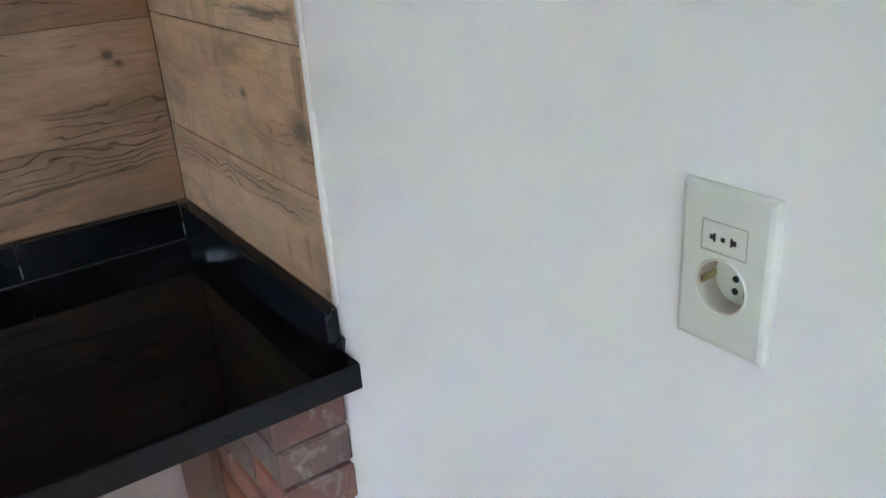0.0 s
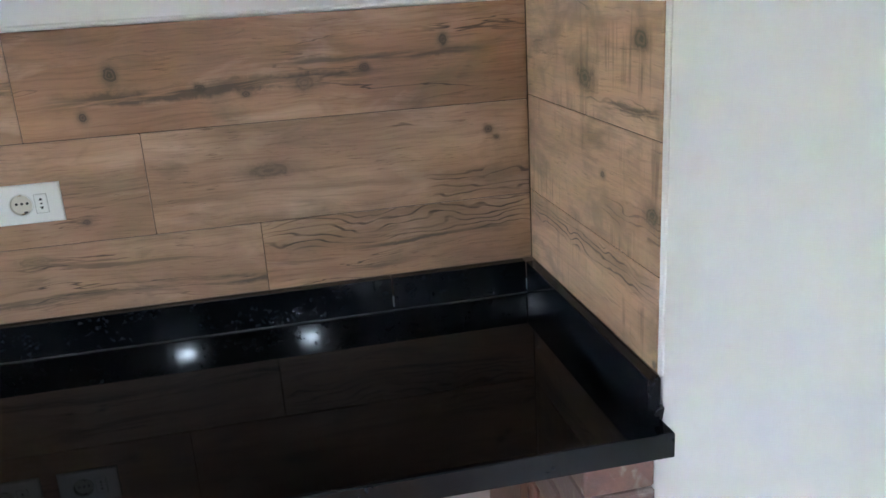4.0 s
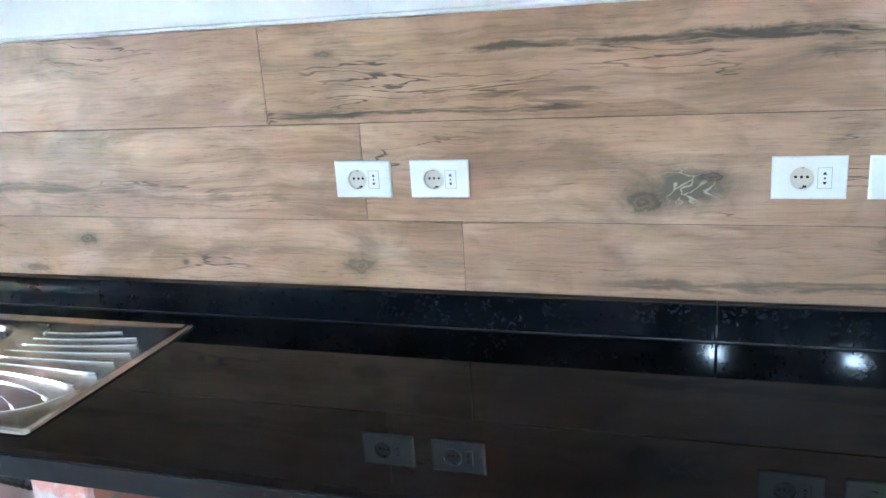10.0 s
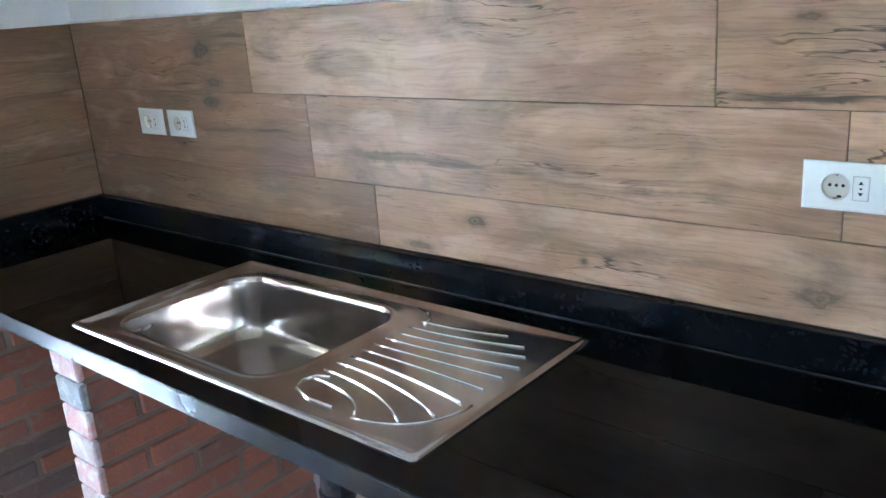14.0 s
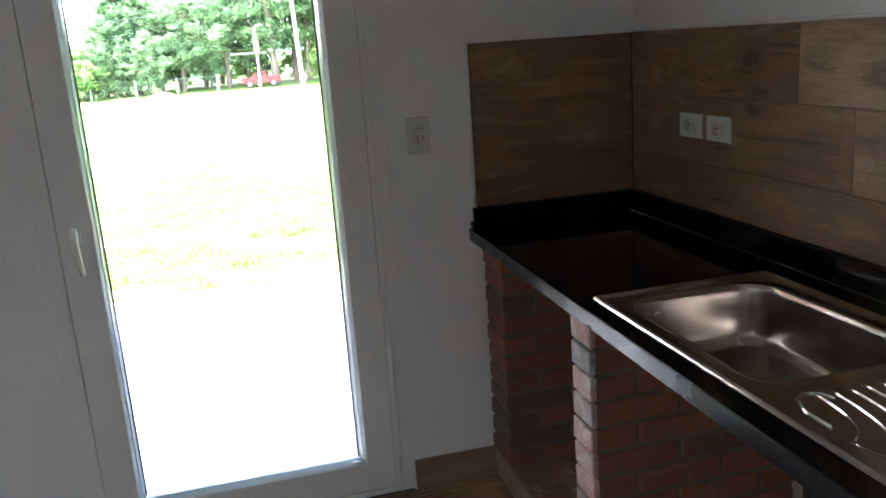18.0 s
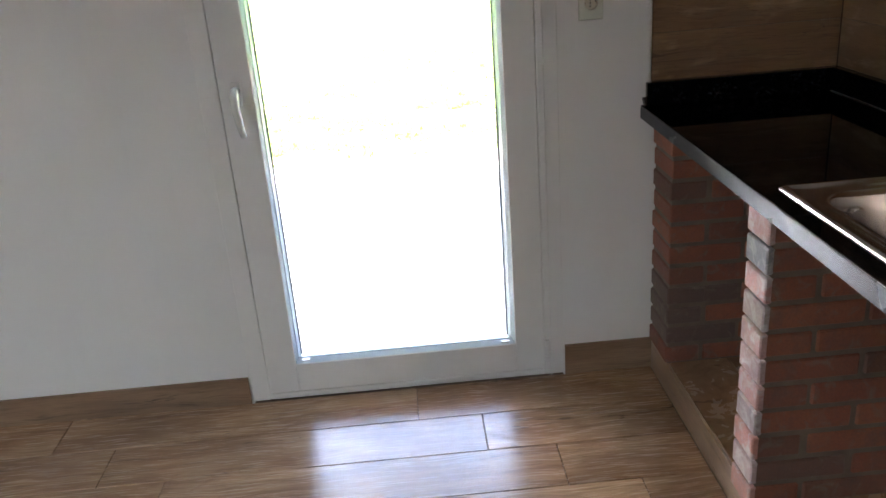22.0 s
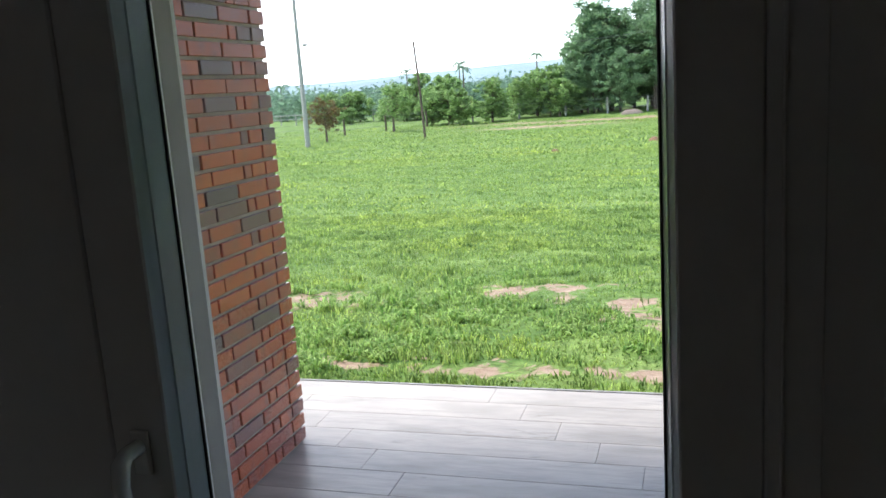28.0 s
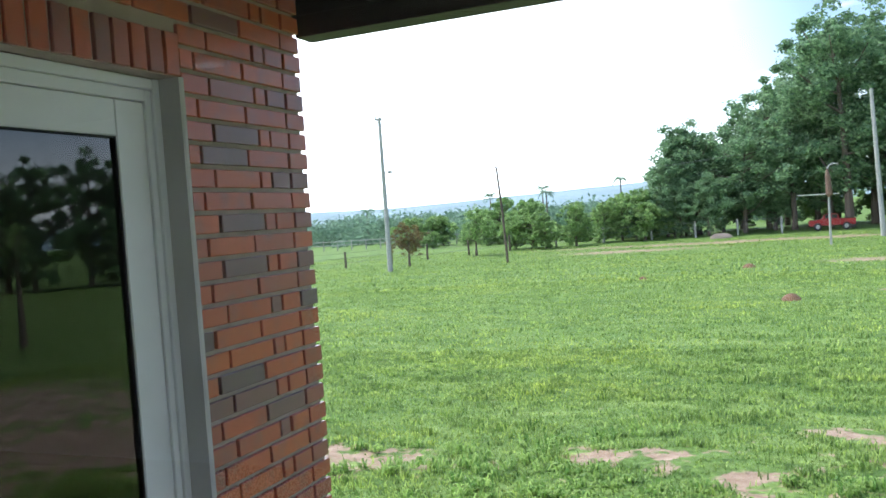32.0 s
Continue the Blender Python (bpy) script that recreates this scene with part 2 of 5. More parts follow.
    for wx, wz, hx, hz_, pitch, dark in waves:
        # sinuous dark growth lines over part of the tile
        s = n.new("ShaderNodeVectorMath")
        s.operation = "SUBTRACT"
        l.new(vec, s.inputs[0])
        s.inputs[1].default_value = (wx, 0, wz)
        sp = n.new("ShaderNodeSeparateXYZ")
        l.new(s.outputs[0], sp.inputs[0])
        swing = noise_node(n, l, mapping(n, l, vec, (1, 1, 2.5), (seed, 0, 0)), 6.5, 2, 0.3)
        phase = math_node(n, l, "MULTIPLY", math_node(n, l, "ADD", sp.outputs[2], math_node(n, l, "MULTIPLY", swing, 0.075)), 3.14159 / pitch)
        line = span(n, l, math_node(n, l, "ABSOLUTE", math_node(n, l, "SINE", phase)), 0.14, 0.52, 1, 0, True)
        mx_ = span(n, l, math_node(n, l, "ABSOLUTE", sp.outputs[0]), hx * 0.7, hx, 1, 0, True)
        mz_ = span(n, l, math_node(n, l, "ABSOLUTE", sp.outputs[2]), hz_ * 0.6, hz_, 1, 0, True)
        area = math_node(n, l, "MULTIPLY", mx_, mz_)
        brk = span(n, l, noise_node(n, l, mapping(n, l, vec, (7, 1, 40), (2, 6, seed)), 1.0, 4), 0.36, 0.54, 0.1, 1.0)
        col = mixed(n, l, math_node(n, l, "MULTIPLY", area, 0.30 * dark), col, (0.20, 0.135, 0.085))
        col = mixed(n, l, math_node(n, l, "MULTIPLY", math_node(n, l, "MULTIPLY", area, dark), math_node(n, l, "MULTIPLY", line, brk)), col, (0.07, 0.045, 0.028))
    l.new(col, p.inputs["Base Color"])
    l.new(span(n, l, fine, 0.2, 0.8, rough - 0.06, rough + 0.12), p.inputs["Roughness"])
    bump(n, l, p, fine, 0.12, 0.003)
    return m


def plain(name, color, rough=0.5, metal=0.0, vary=0.12, scale=8.0, relief=0.05, fine=120.0, spec=0.5):
    m, n, l, p = material(name, rough, metal, spec)
    v = n.new("ShaderNodeTexCoord").outputs["Object"]
    a = noise_node(n, l, v, scale, 4)
    b = noise_node(n, l, v, fine, 3)
    lo = tuple(c * (1 - vary) for c in color)
    hi = tuple(min(1, c * (1 + vary * 0.6)) for c in color)
    l.new(ramp(n, l, a, [(0.3, lo), (0.7, hi)]), p.inputs["Base Color"])
    l.new(span(n, l, b, 0.3, 0.7, max(0.02, rough - 0.05), rough + 0.05), p.inputs["Roughness"])
    if relief:
        bump(n, l, p, b, relief, 0.004)
    return m


def wall_paint():
    m, n, l, p = material("white_wall_paint", 0.62)
    v = n.new("ShaderNodeTexCoord").outputs["Object"]
    a = noise_node(n, l, v, 1.1, 3)
    b = noise_node(n, l, v, 55.0, 4)
    c = noise_node(n, l, mapping(n, l, v, (6, 6, 1.2)), 2.0, 3)
    col = ramp(n, l, a, [(0.3, (0.76, 0.765, 0.765)), (0.7, (0.82, 0.82, 0.815))])
    col = mixed(n, l, span(n, l, c, 0.55, 0.8, 0, 0.25), col, (0.72, 0.715, 0.70))
    l.new(col, p.inputs["Base Color"])
    bump(n, l, p, math_node(n, l, "ADD", b, math_node(n, l, "MULTIPLY", a, 3.0)), 0.12, 0.004)
    return m


def granite(name, rough, base=(0.006, 0.0065, 0.008), speck=0.35, spec=0.5):
    m, n, l, p = material(name, rough, 0.0, spec)
    v = n.new("ShaderNodeTexCoord").outputs["Object"]
    vo = n.new("ShaderNodeTexVoronoi")
    vo.inputs["Scale"].default_value = 190.0
    l.new(v, vo.inputs["Vector"])
    cells = n.new("ShaderNodeSeparateColor")
    l.new(vo.outputs["Color"], cells.inputs[0])
    patch = noise_node(n, l, v, 30.0, 4, 0.5)
    f = math_node(n, l, "MULTIPLY", span(n, l, cells.outputs[0], 0.72, 0.98, 0, speck), span(n, l, patch, 0.48, 0.62))
    col = mixed(n, l, f, base, (0.075, 0.09, 0.115))
    l.new(col, p.inputs["Base Color"])
    wear = noise_node(n, l, v, 7.0, 4)
    l.new(span(n, l, wear, 0.35, 0.75, rough, rough * 1.3), p.inputs["Roughness"])
    return m


def brick_mat(name, smear=0.15, tones=((0.40, 0.125, 0.06), (0.29, 0.085, 0.05), (0.20, 0.075, 0.06), (0.085, 0.062, 0.062)), gloss=0.6, rand=True, mortar=(0.42, 0.36, 0.30)):
    m, n, l, p = material(name, gloss)
    tc = n.new("ShaderNodeTexCoord")
    v = tc.outputs["Object"]
    oi = n.new("ShaderNodeObjectInfo")
    off = n.new("ShaderNodeVectorMath")
    off.operation = "MULTIPLY_ADD"
    cmb = n.new("ShaderNodeCombineXYZ")
    for i in range(3):
        l.new(oi.outputs["Random"], cmb.inputs[i])
    l.new(cmb.outputs[0], off.inputs[0])
    off.inputs[1].default_value = (31, 17, 53)
    l.new(v, off.inputs[2])
    v = off.outputs[0]
    base = ramp(n, l, oi.outputs["Random"], [(0.0, tones[0]), (0.5, tones[1]), (0.82, tones[2]), (1.0, tones[3])])
    a = noise_node(n, l, v, 14, 4)
    col = mixed(n, l, span(n, l, a, 0.5, 0.75, 0, 0.6), base, tones[3])
    b = noise_node(n, l, v, 150, 4)
    col = mixed(n, l, 0.7, col, ramp(n, l, b, [(0.3, (0.75, 0.75, 0.75)), (0.7, (1.12, 1.12, 1.12))]), "MULTIPLY")
    s = noise_node(n, l, v, 22, 5, 0.8)
    col = mixed(n, l, span(n, l, s, 0.62 - smear * 0.3, 0.80 - smear * 0.3, 0, min(0.9, smear * 4)), col, mortar)
    l.new(col, p.inputs["Base Color"])
    l.new(span(n, l, b, 0.3, 0.7, gloss - 0.1, gloss + 0.15), p.inputs["Roughness"])
    bump(n, l, p, math_node(n, l, "ADD", b, math_node(n, l, "MULTIPLY", a, 2.0)), 0.35, 0.004)
    return m


def steel(name="brushed_steel", lift=0.0):
    m, n, l, p = material(name, 0.2, 1.0)
    v = n.new("ShaderNodeTexCoord").outputs["Object"]
    a = noise_node(n, l, v, 7.0, 4)
    b = noise_node(n, l, mapping(n, l, v, (4, 40, 40)), 1.0, 3)
    l.new(ramp(n, l, a, [(0.3, (0.42, 0.385, 0.355)), (0.7, (0.54, 0.50, 0.465))]), p.inputs["Base Color"])
    l.new(math_node(n, l, "ADD", span(n, l, a, 0.3, 0.7, 0.11 + lift, 0.17 + lift), span(n, l, b, 0.3, 0.7, 0.0, 0.05)), p.inputs["Roughness"])
    return m


def glass_mat(name="clear_glass", tint=(1, 1, 1)):
    m, n, l, p = material(name, 0.0)
    p.inputs["Base Color"].default_value = (*tint, 1)
    p.inputs["Transmission Weight"].default_value, p.inputs["IOR"].default_value = 1.0, 1.45
    return m


def lawn_mat():
    m, n, l, p = material("lawn", 0.85, 0, 0.2)
    v = n.new("ShaderNodeTexCoord").outputs["Object"]
    a = noise_node(n, l, v, 0.35, 5, 0.4)
    b = noise_node(n, l, mapping(n, l, v, (1.5, 0.45, 1)), 1.9, 6, 0.7)
    c = noise_node(n, l, v, 18, 4)
    col = ramp(n, l, b, [(0.30, (0.085, 0.165, 0.038)), (0.45, (0.155, 0.255, 0.06)), (0.66, (0.25, 0.35, 0.10))])
    col = mixed(n, l, span(n, l, a, 0.5, 0.75, 0, 0.5), col, (0.235, 0.34, 0.11))
    col = mixed(n, l, 0.8, col, ramp(n, l, c, [(0.36, (0.5, 0.55, 0.45)), (0.62, (1.2, 1.2, 1.1))]), "MULTIPLY")
    at = n.new("ShaderNodeAttribute")
    at.attribute_name = "soil"
    d = noise_node(n, l, v, 5.0, 5, 0.6)
    sm = span(n, l, math_node(n, l, "ADD", at.outputs["Fac"], math_node(n, l, "MULTIPLY", math_node(n, l, "SUBTRACT", d, 0.5), 2.6)), 0.50, 0.68)
    soil = ramp(n, l, noise_node(n, l, v, 9.0, 6), [(0.3, (0.33, 0.22, 0.145)), (0.7, (0.54, 0.40, 0.29))])
    col = mixed(n, l, sm, col, soil)
    l.new(col, p.inputs["Base Color"])
    bump(n, l, p, math_node(n, l, "ADD", c, math_node(n, l, "MULTIPLY", b, 2)), 0.7, 0.05)
    return m


def leaf_mat(name, a, b, trans=0.35, field=False):
    m, n, l, p = material(name, 0.55, 0, 0.3)
    g = n.new("ShaderNodeNewGeometry")
    oi = n.new("ShaderNodeObjectInfo")
    f = math_node(n, l, "FRACT", math_node(n, l, "ADD", g.outputs["Random Per Island"], math_node(n, l, "MULTIPLY", oi.outputs["Random"], 0.4)))
    col = ramp(n, l, f, [(0.0, a), (0.7, b), (1.0, tuple(min(1, c * 1.35) for c in b))])
    if field:
        # lush and thin patches over the whole lawn
        v = n.new("ShaderNodeTexCoord").outputs["Object"]
        big = noise_node(n, l, mapping(n, l, v, (1.0, 0.45, 1)), 0.55, 5, 0.6)
        fin = noise_node(n, l, mapping(n, l, v, (1.0, 0.55, 1)), 6.5, 3, 0.4)
        col = mixed(n, l, 1.0, col, ramp(n, l, big, [(0.34, (0.86, 0.90, 0.86)), (0.50, (1.0, 1.0, 1.0)), (0.66, (1.25, 1.14, 0.95))]), "MULTIPLY")
        col = mixed(n, l, 0.9, col, ramp(n, l, fin, [(0.36, (0.60, 0.66, 0.58)), (0.50, (1.08, 1.08, 1.02)), (0.64, (1.45, 1.36, 1.15))]), "MULTIPLY")
    l.new(col, p.inputs["Base Color"])
    td = n.new("ShaderNodeBsdfTranslucent")
    l.new(col, td.inputs[0])
    mx = n.new("ShaderNodeMixShader")
    mx.inputs[0].default_value = trans
    l.new(p.outputs[0], mx.inputs[1])
    l.new(td.outputs[0], mx.inputs[2])
    l.new(mx.outputs[0], n["Material Output"].inputs[0])
    return m


def glow_mat(name, color, strength):
    m = bpy.data.materials.new(name)
    m.use_nodes = True
    n, l = m.node_tree.nodes, m.node_tree.links
    e = n.new("ShaderNodeEmission")
    e.inputs[0].default_value, e.inputs[1].default_value = (*color, 1), strength
    l.new(e.outputs[0], n["Material Output"].inputs[0])
    return m


M_WALL = wall_paint()
M_CEIL = plain("ceiling_paint", (0.80, 0.80, 0.79), 0.8, vary=0.04)
M_PLASTER = plain("shaded_raw_plaster", (0.40, 0.315, 0.28), 0.85, vary=0.12, scale=5, relief=0.3, fine=70)
M_GRANITE = granite("polished_black_granite", 0.025, base=(0.0012, 0.0013, 0.0015), speck=0.04, spec=0.11)
M_SPLASH = granite("polished_black_granite_strip", 0.06, speck=0.22, base=(0.003, 0.0038, 0.005), spec=0.25)
M_EDGE = granite("honed_granite_edge", 0.22, base=(0.004, 0.006, 0.0085), speck=0.10, spec=0.35)
M_CAULK = plain("black_silicone", (0.012, 0.012, 0.013), 0.35, vary=0.3)
M_STEEL = steel()
M_BOWL = steel("satin_steel_bowl", 0.02)
M_SHINY = plain("polished_steel", (0.70, 0.69, 0.68), 0.10, 1.0, vary=0.04, relief=0)
M_PVC = plain("white_door_pvc", (0.80, 0.80, 0.795), 0.38, vary=0.03, relief=0.02)
# bluish and lightened: the outdoor light on the bead is in this colour
M_BEAD = plain("bead_pvc_daylight_tint", (0.70, 0.79, 0.84), 0.22, vary=0.03, relief=0.02)
M_BLACK = plain("black_rubber_and_room_dark", (0.015, 0.015, 0.016), 0.6, vary=0.2)
M_PLATE = plain("white_switch_plastic", (0.82, 0.83, 0.81), 0.20, vary=0.02, relief=0.0)
M_PLATE_OLD = plain("cream_switch_plastic", (0.66, 0.68, 0.62), 0.20, vary=0.03, relief=0.0)
M_WELL = plain("cream_socket_well", (0.60, 0.57, 0.48), 0.35, vary=0.06, relief=0.0)
M_HOLE = plain("dark_socket_hole", (0.006, 0.006, 0.006), 0.7, vary=0.1, relief=0.0)
M_BRASS = plain("earth_clip_metal", (0.55, 0.45, 0.30), 0.25, 1.0, relief=0.0)
M_BLACKPLASTIC = plain("black_plumbing_plastic", (0.014, 0.014, 0.016), 0.22, vary=0.3, relief=0.05)
M_GLASS = glass_mat()
# the dark tint stands in for the unlit room behind this pane
M_MIRRORGLASS = glass_mat("glass_with_room_dark_tint", (0.06, 0.07, 0.07))
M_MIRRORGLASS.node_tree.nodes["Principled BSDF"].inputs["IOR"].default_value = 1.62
M_BRICK_IN = brick_mat("rustic_kitchen_brick", 0.20, ((0.32, 0.120, 0.070), (0.26, 0.098, 0.062), (0.20, 0.098, 0.070), (0.13, 0.098, 0.084)), 0.75, mortar=(0.22, 0.165, 0.13))
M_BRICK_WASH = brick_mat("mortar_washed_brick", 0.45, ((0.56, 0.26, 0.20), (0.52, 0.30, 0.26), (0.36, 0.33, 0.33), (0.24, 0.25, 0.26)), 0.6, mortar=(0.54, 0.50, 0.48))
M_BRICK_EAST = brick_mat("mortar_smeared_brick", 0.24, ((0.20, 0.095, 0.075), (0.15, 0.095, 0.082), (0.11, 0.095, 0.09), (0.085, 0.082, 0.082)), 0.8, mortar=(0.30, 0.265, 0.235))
M_DARKBOARD = plain("dark_brown_board", (0.115, 0.055, 0.032), 0.6, vary=0.3, scale=5, relief=0.1)
M_BRICK_OUT = brick_mat("facade_brick", 0.05, ((0.60, 0.165, 0.075), (0.53, 0.145, 0.085), (0.42, 0.15, 0.115), (0.21, 0.15, 0.15)), 0.25)
M_MORTAR = plain("mortar", (0.185, 0.135, 0.105), 0.9, vary=0.2, scale=12, relief=0.4, fine=90)
M_MORTAR_DARK = plain("recessed_mortar", (0.45, 0.37, 0.30), 0.95, vary=0.25, scale=14, relief=0.4, fine=90)
M_REVEAL = plain("taupe_render", (0.56, 0.53, 0.50), 0.8, vary=0.08, scale=6, relief=0.25, fine=80)
M_GROUT = plain("tile_grout", (0.12, 0.08, 0.056), 0.9, vary=0.15)
M_FLOOR = wood_tile("wood_look_floor_tile", rand=True, light=(0.43, 0.27, 0.16), mid=(0.29, 0.17, 0.098), deep=(0.17, 0.095, 0.055), rough=0.22, streaky=0.5)
M_BOARD = wood_tile("wood_look_baseboard", rand=True, light=(0.36, 0.24, 0.15), mid=(0.25, 0.155, 0.095), deep=(0.16, 0.10, 0.06), rough=0.3)
M_TERRACE = wood_tile("terrace_tile", rand=True, light=(0.55, 0.495, 0.42), mid=(0.48, 0.425, 0.36), deep=(0.36, 0.32, 0.27), rough=0.32, streaky=0.25, grey=0.5)
M_DARKWOOD = plain("dark_painted_eave_timber", (0.045, 0.042, 0.042), 0.55, vary=0.25, relief=0.15)
M_SOFFIT = plain("pale_soffit_boards", (0.72, 0.68, 0.62), 0.6, vary=0.1, relief=0.1)
M_LAWN = lawn_mat()
M_BLADE = leaf_mat("grass_blades", (0.075, 0.165, 0.032), (0.41, 0.53, 0.165), 0.42, True)
M_WEED = leaf_mat("coarse_grass", (0.15, 0.30, 0.065), (0.42, 0.57, 0.17), 0.5)
M_LEAF = leaf_mat("tree_leaves", (0.09, 0.19, 0.10), (0.30, 0.44, 0.23), 0.45)
M_LEAF2 = leaf_mat("bush_leaves", (0.15, 0.27, 0.09), (0.36, 0.50, 0.19), 0.5)
M_LEAF_RED = leaf_mat("reddish_leaves", (0.16, 0.10, 0.05), (0.26, 0.20, 0.08), 0.35)
# leaf greens shifted to teal for the haze of distance
M_FAR = leaf_mat("hazed_woods_leaves", (0.12, 0.21, 0.145), (0.23, 0.345, 0.225), 0.5)
M_BARK = plain("grey_brown_bark", (0.16, 0.125, 0.095), 0.9, vary=0.4, scale=4, relief=0.5, fine=30)
# blue-grey base: the air's haze is part of this colour
M_HILL = plain("hazed_hillside", (0.30, 0.40, 0.42), 1.0, vary=0.25, scale=0.02, relief=0, fine=0.1)
M_CONCRETE = plain("weathered_concrete", (0.42, 0.41, 0.39), 0.85, vary=0.15, relief=0.2)
M_POST = plain("weathered_wooden_post", (0.14, 0.105, 0.08), 0.9, vary=0.3, relief=0.3)
M_RUST = plain("rusty_metal", (0.20, 0.12, 0.085), 0.8, vary=0.3)
M_CABLE = plain("grey_wire", (0.20, 0.20, 0.20), 0.5)
M_CAR = plain("red_car_paint", (0.30, 0.015, 0.02), 0.25, vary=0.05, relief=0)
M_TYRE = plain("black_tyre_rubber", (0.02, 0.02, 0.02), 0.8)
M_CARGLASS = plain("dark_car_glass", (0.02, 0.025, 0.03), 0.08, relief=0)
M_ROCK = plain("brown_rock", (0.27, 0.22, 0.18), 0.9, vary=0.3, scale=3, relief=0.5, fine=20)
M_GAP = plain("shadow_gap_grey", (0.30, 0.30, 0.29), 0.6, vary=0.05, relief=0.0)
M_SOIL = plain("red_soil", (0.24, 0.135, 0.08), 0.95, vary=0.25, scale=6, relief=0.5, fine=40)
M_LED = glow_mat("led_light", (0.84, 0.96, 1.0), 58.0)


# ---- mesh helpers ----
def box_bm(x0, x1, y0, y1, z0, z1, bevel=0.0, seg=1):
    bm = bmesh.new()
    v = [bm.verts.new(c) for c in ((x0, y0, z0), (x1, y0, z0), (x1, y1, z0), (x0, y1, z0), (x0, y0, z1), (x1, y0, z1), (x1, y1, z1), (x0, y1, z1))]
    for f in ((3, 2, 1, 0), (4, 5, 6, 7), (0, 1, 5, 4), (1, 2, 6, 5), (2, 3, 7, 6), (3, 0, 4, 7)):
        bm.faces.new([v[i] for i in f])
    if bevel:
        bmesh.ops.bevel(bm, geom=bm.edges[:], offset=bevel, segments=seg, affect="EDGES", profile=0.5)
    return bm


def loft_bm(loops, close_first=False, close_last=False):
    """Rings of the same number of points, joined by quads."""
    bm = bmesh.new()
    rings = [[bm.verts.new(c) for c in lp] for lp in loops]
    k = len(rings[0])
    for a, b in zip(rings, rings[1:]):
        for i in range(k):
            bm.faces.new((a[i], a[(i + 1) % k], b[(i + 1) % k], b[i]))
    if close_first:
        bm.faces.new(rings[0][::-1])
    if close_last:
        bm.faces.new(rings[-1])
    bmesh.ops.recalc_face_normals(bm, faces=bm.faces[:])
    return bm


def tube_bm(points, radius, sides=10, caps=True):
    pts = [Vector(p) for p in points]
    rad = radius if isinstance(radius, (list, tuple)) else [radius] * len(pts)
    loops, last = [], None
    for i, p in enumerate(pts):
        d = (pts[min(i + 1, len(pts) - 1)] - pts[max(i - 1, 0)]).normalized()
        if last is None:
            side = d.cross(Vector((0, 0, 1)) if abs(d.z) < 0.9 else Vector((1, 0, 0))).normalized()
        else:
            side = (last - d * last.dot(d)).normalized()
        last = side
        up = d.cross(side)
        loops.append([tuple(p + (side * math.cos(a) + up * math.sin(a)) * rad[i]) for a in (2 * math.pi * j / sides for j in range(sides))])
    return loft_bm(loops, caps, caps)


def merge_bm(*bms):
    out = bmesh.new()
    for b in bms:
        me = bpy.data.meshes.new("tmp")
        b.to_mesh(me)
        b.free()
        out.from_mesh(me)
        bpy.data.meshes.remove(me)
    return out


def mesh_of(name, bm, mat, smooth=False):
    me = bpy.data.meshes.new(name)
    bm.to_mesh(me)
    bm.free()
    me.materials.append(mat)
    if smooth:
        me.polygons.foreach_set("use_smooth", [True] * len(me.polygons))
    return me


def single(name, bm, mat, label="", category="", group="", kind="", smooth=False):
    return tagged(new(name, mesh_of(name, bm, mat, smooth)), label, category, group, kind)


def thing(name, at, label, category, group="", kind=""):
    e = new(name)
    e.location = at
    return tagged(e, label, category, group, kind)


def part(name, bm, mat, parent, label="", smooth=False):
    """One mesh under a thing or a part; its points are in the world's metres."""
    o = new(name, mesh_of(name, bm, mat, smooth))
    o.parent = parent
    if parent.type == "EMPTY":
        o.matrix_parent_inverse = Matrix.Translation(-parent.location)
    if label:
        tagged(o, label)
    return o


def piece(name, mesh, parent, m):
    o = new(name, mesh)
    o.parent = parent
    o.matrix_basis = m
    return o


def numpy_mesh(name, verts, faces, mat):
    me = bpy.data.meshes.new(name)
    me.from_pydata(verts, [], faces)
    me.materials.append(mat)
    return me

# ---- room: floor, walls, ceiling ----
XW, XE, YS, ZC = -4.254, 0.006, -8.0, 2.62     # west wall, east wall, south wall, ceiling
CT = 0.938                                      # worktop height
ROWS = (1.012, 1.157, 1.357, 1.556)             # wall tile joints, bottom to top
ROWS_EAST = (1.012, 1.166, 1.366, 1.556)

floor = single("floor", box_bm(XW - 0.2, 0.2, YS, 0.0, -0.25, -0.010), M_GROUT, "wood-look tile floor", kind="structure")
wall_north = single("wall_north", box_bm(XW - 0.2, 0.206, 0.012, 0.21, -0.25, ZC), M_WALL, "white plastered wall behind the worktop", kind="structure")
WELL = (-1.2505, -1.2085, 1.2480, 1.2900)       # opening for the socket box
wall_east = single("wall_east", merge_bm(box_bm(XE, 0.206, YS, WELL[0], -0.25, ZC), box_bm(XE, 0.206, WELL[1], 0.012, -0.25, ZC), box_bm(XE, 0.206, WELL[0], WELL[1], -0.25, WELL[2]), box_bm(XE, 0.206, WELL[0], WELL[1], WELL[3], ZC), box_bm(XE + 0.04, 0.206, WELL[0], WELL[1], WELL[2], WELL[3])), M_WALL, "smooth white painted wall", kind="structure")
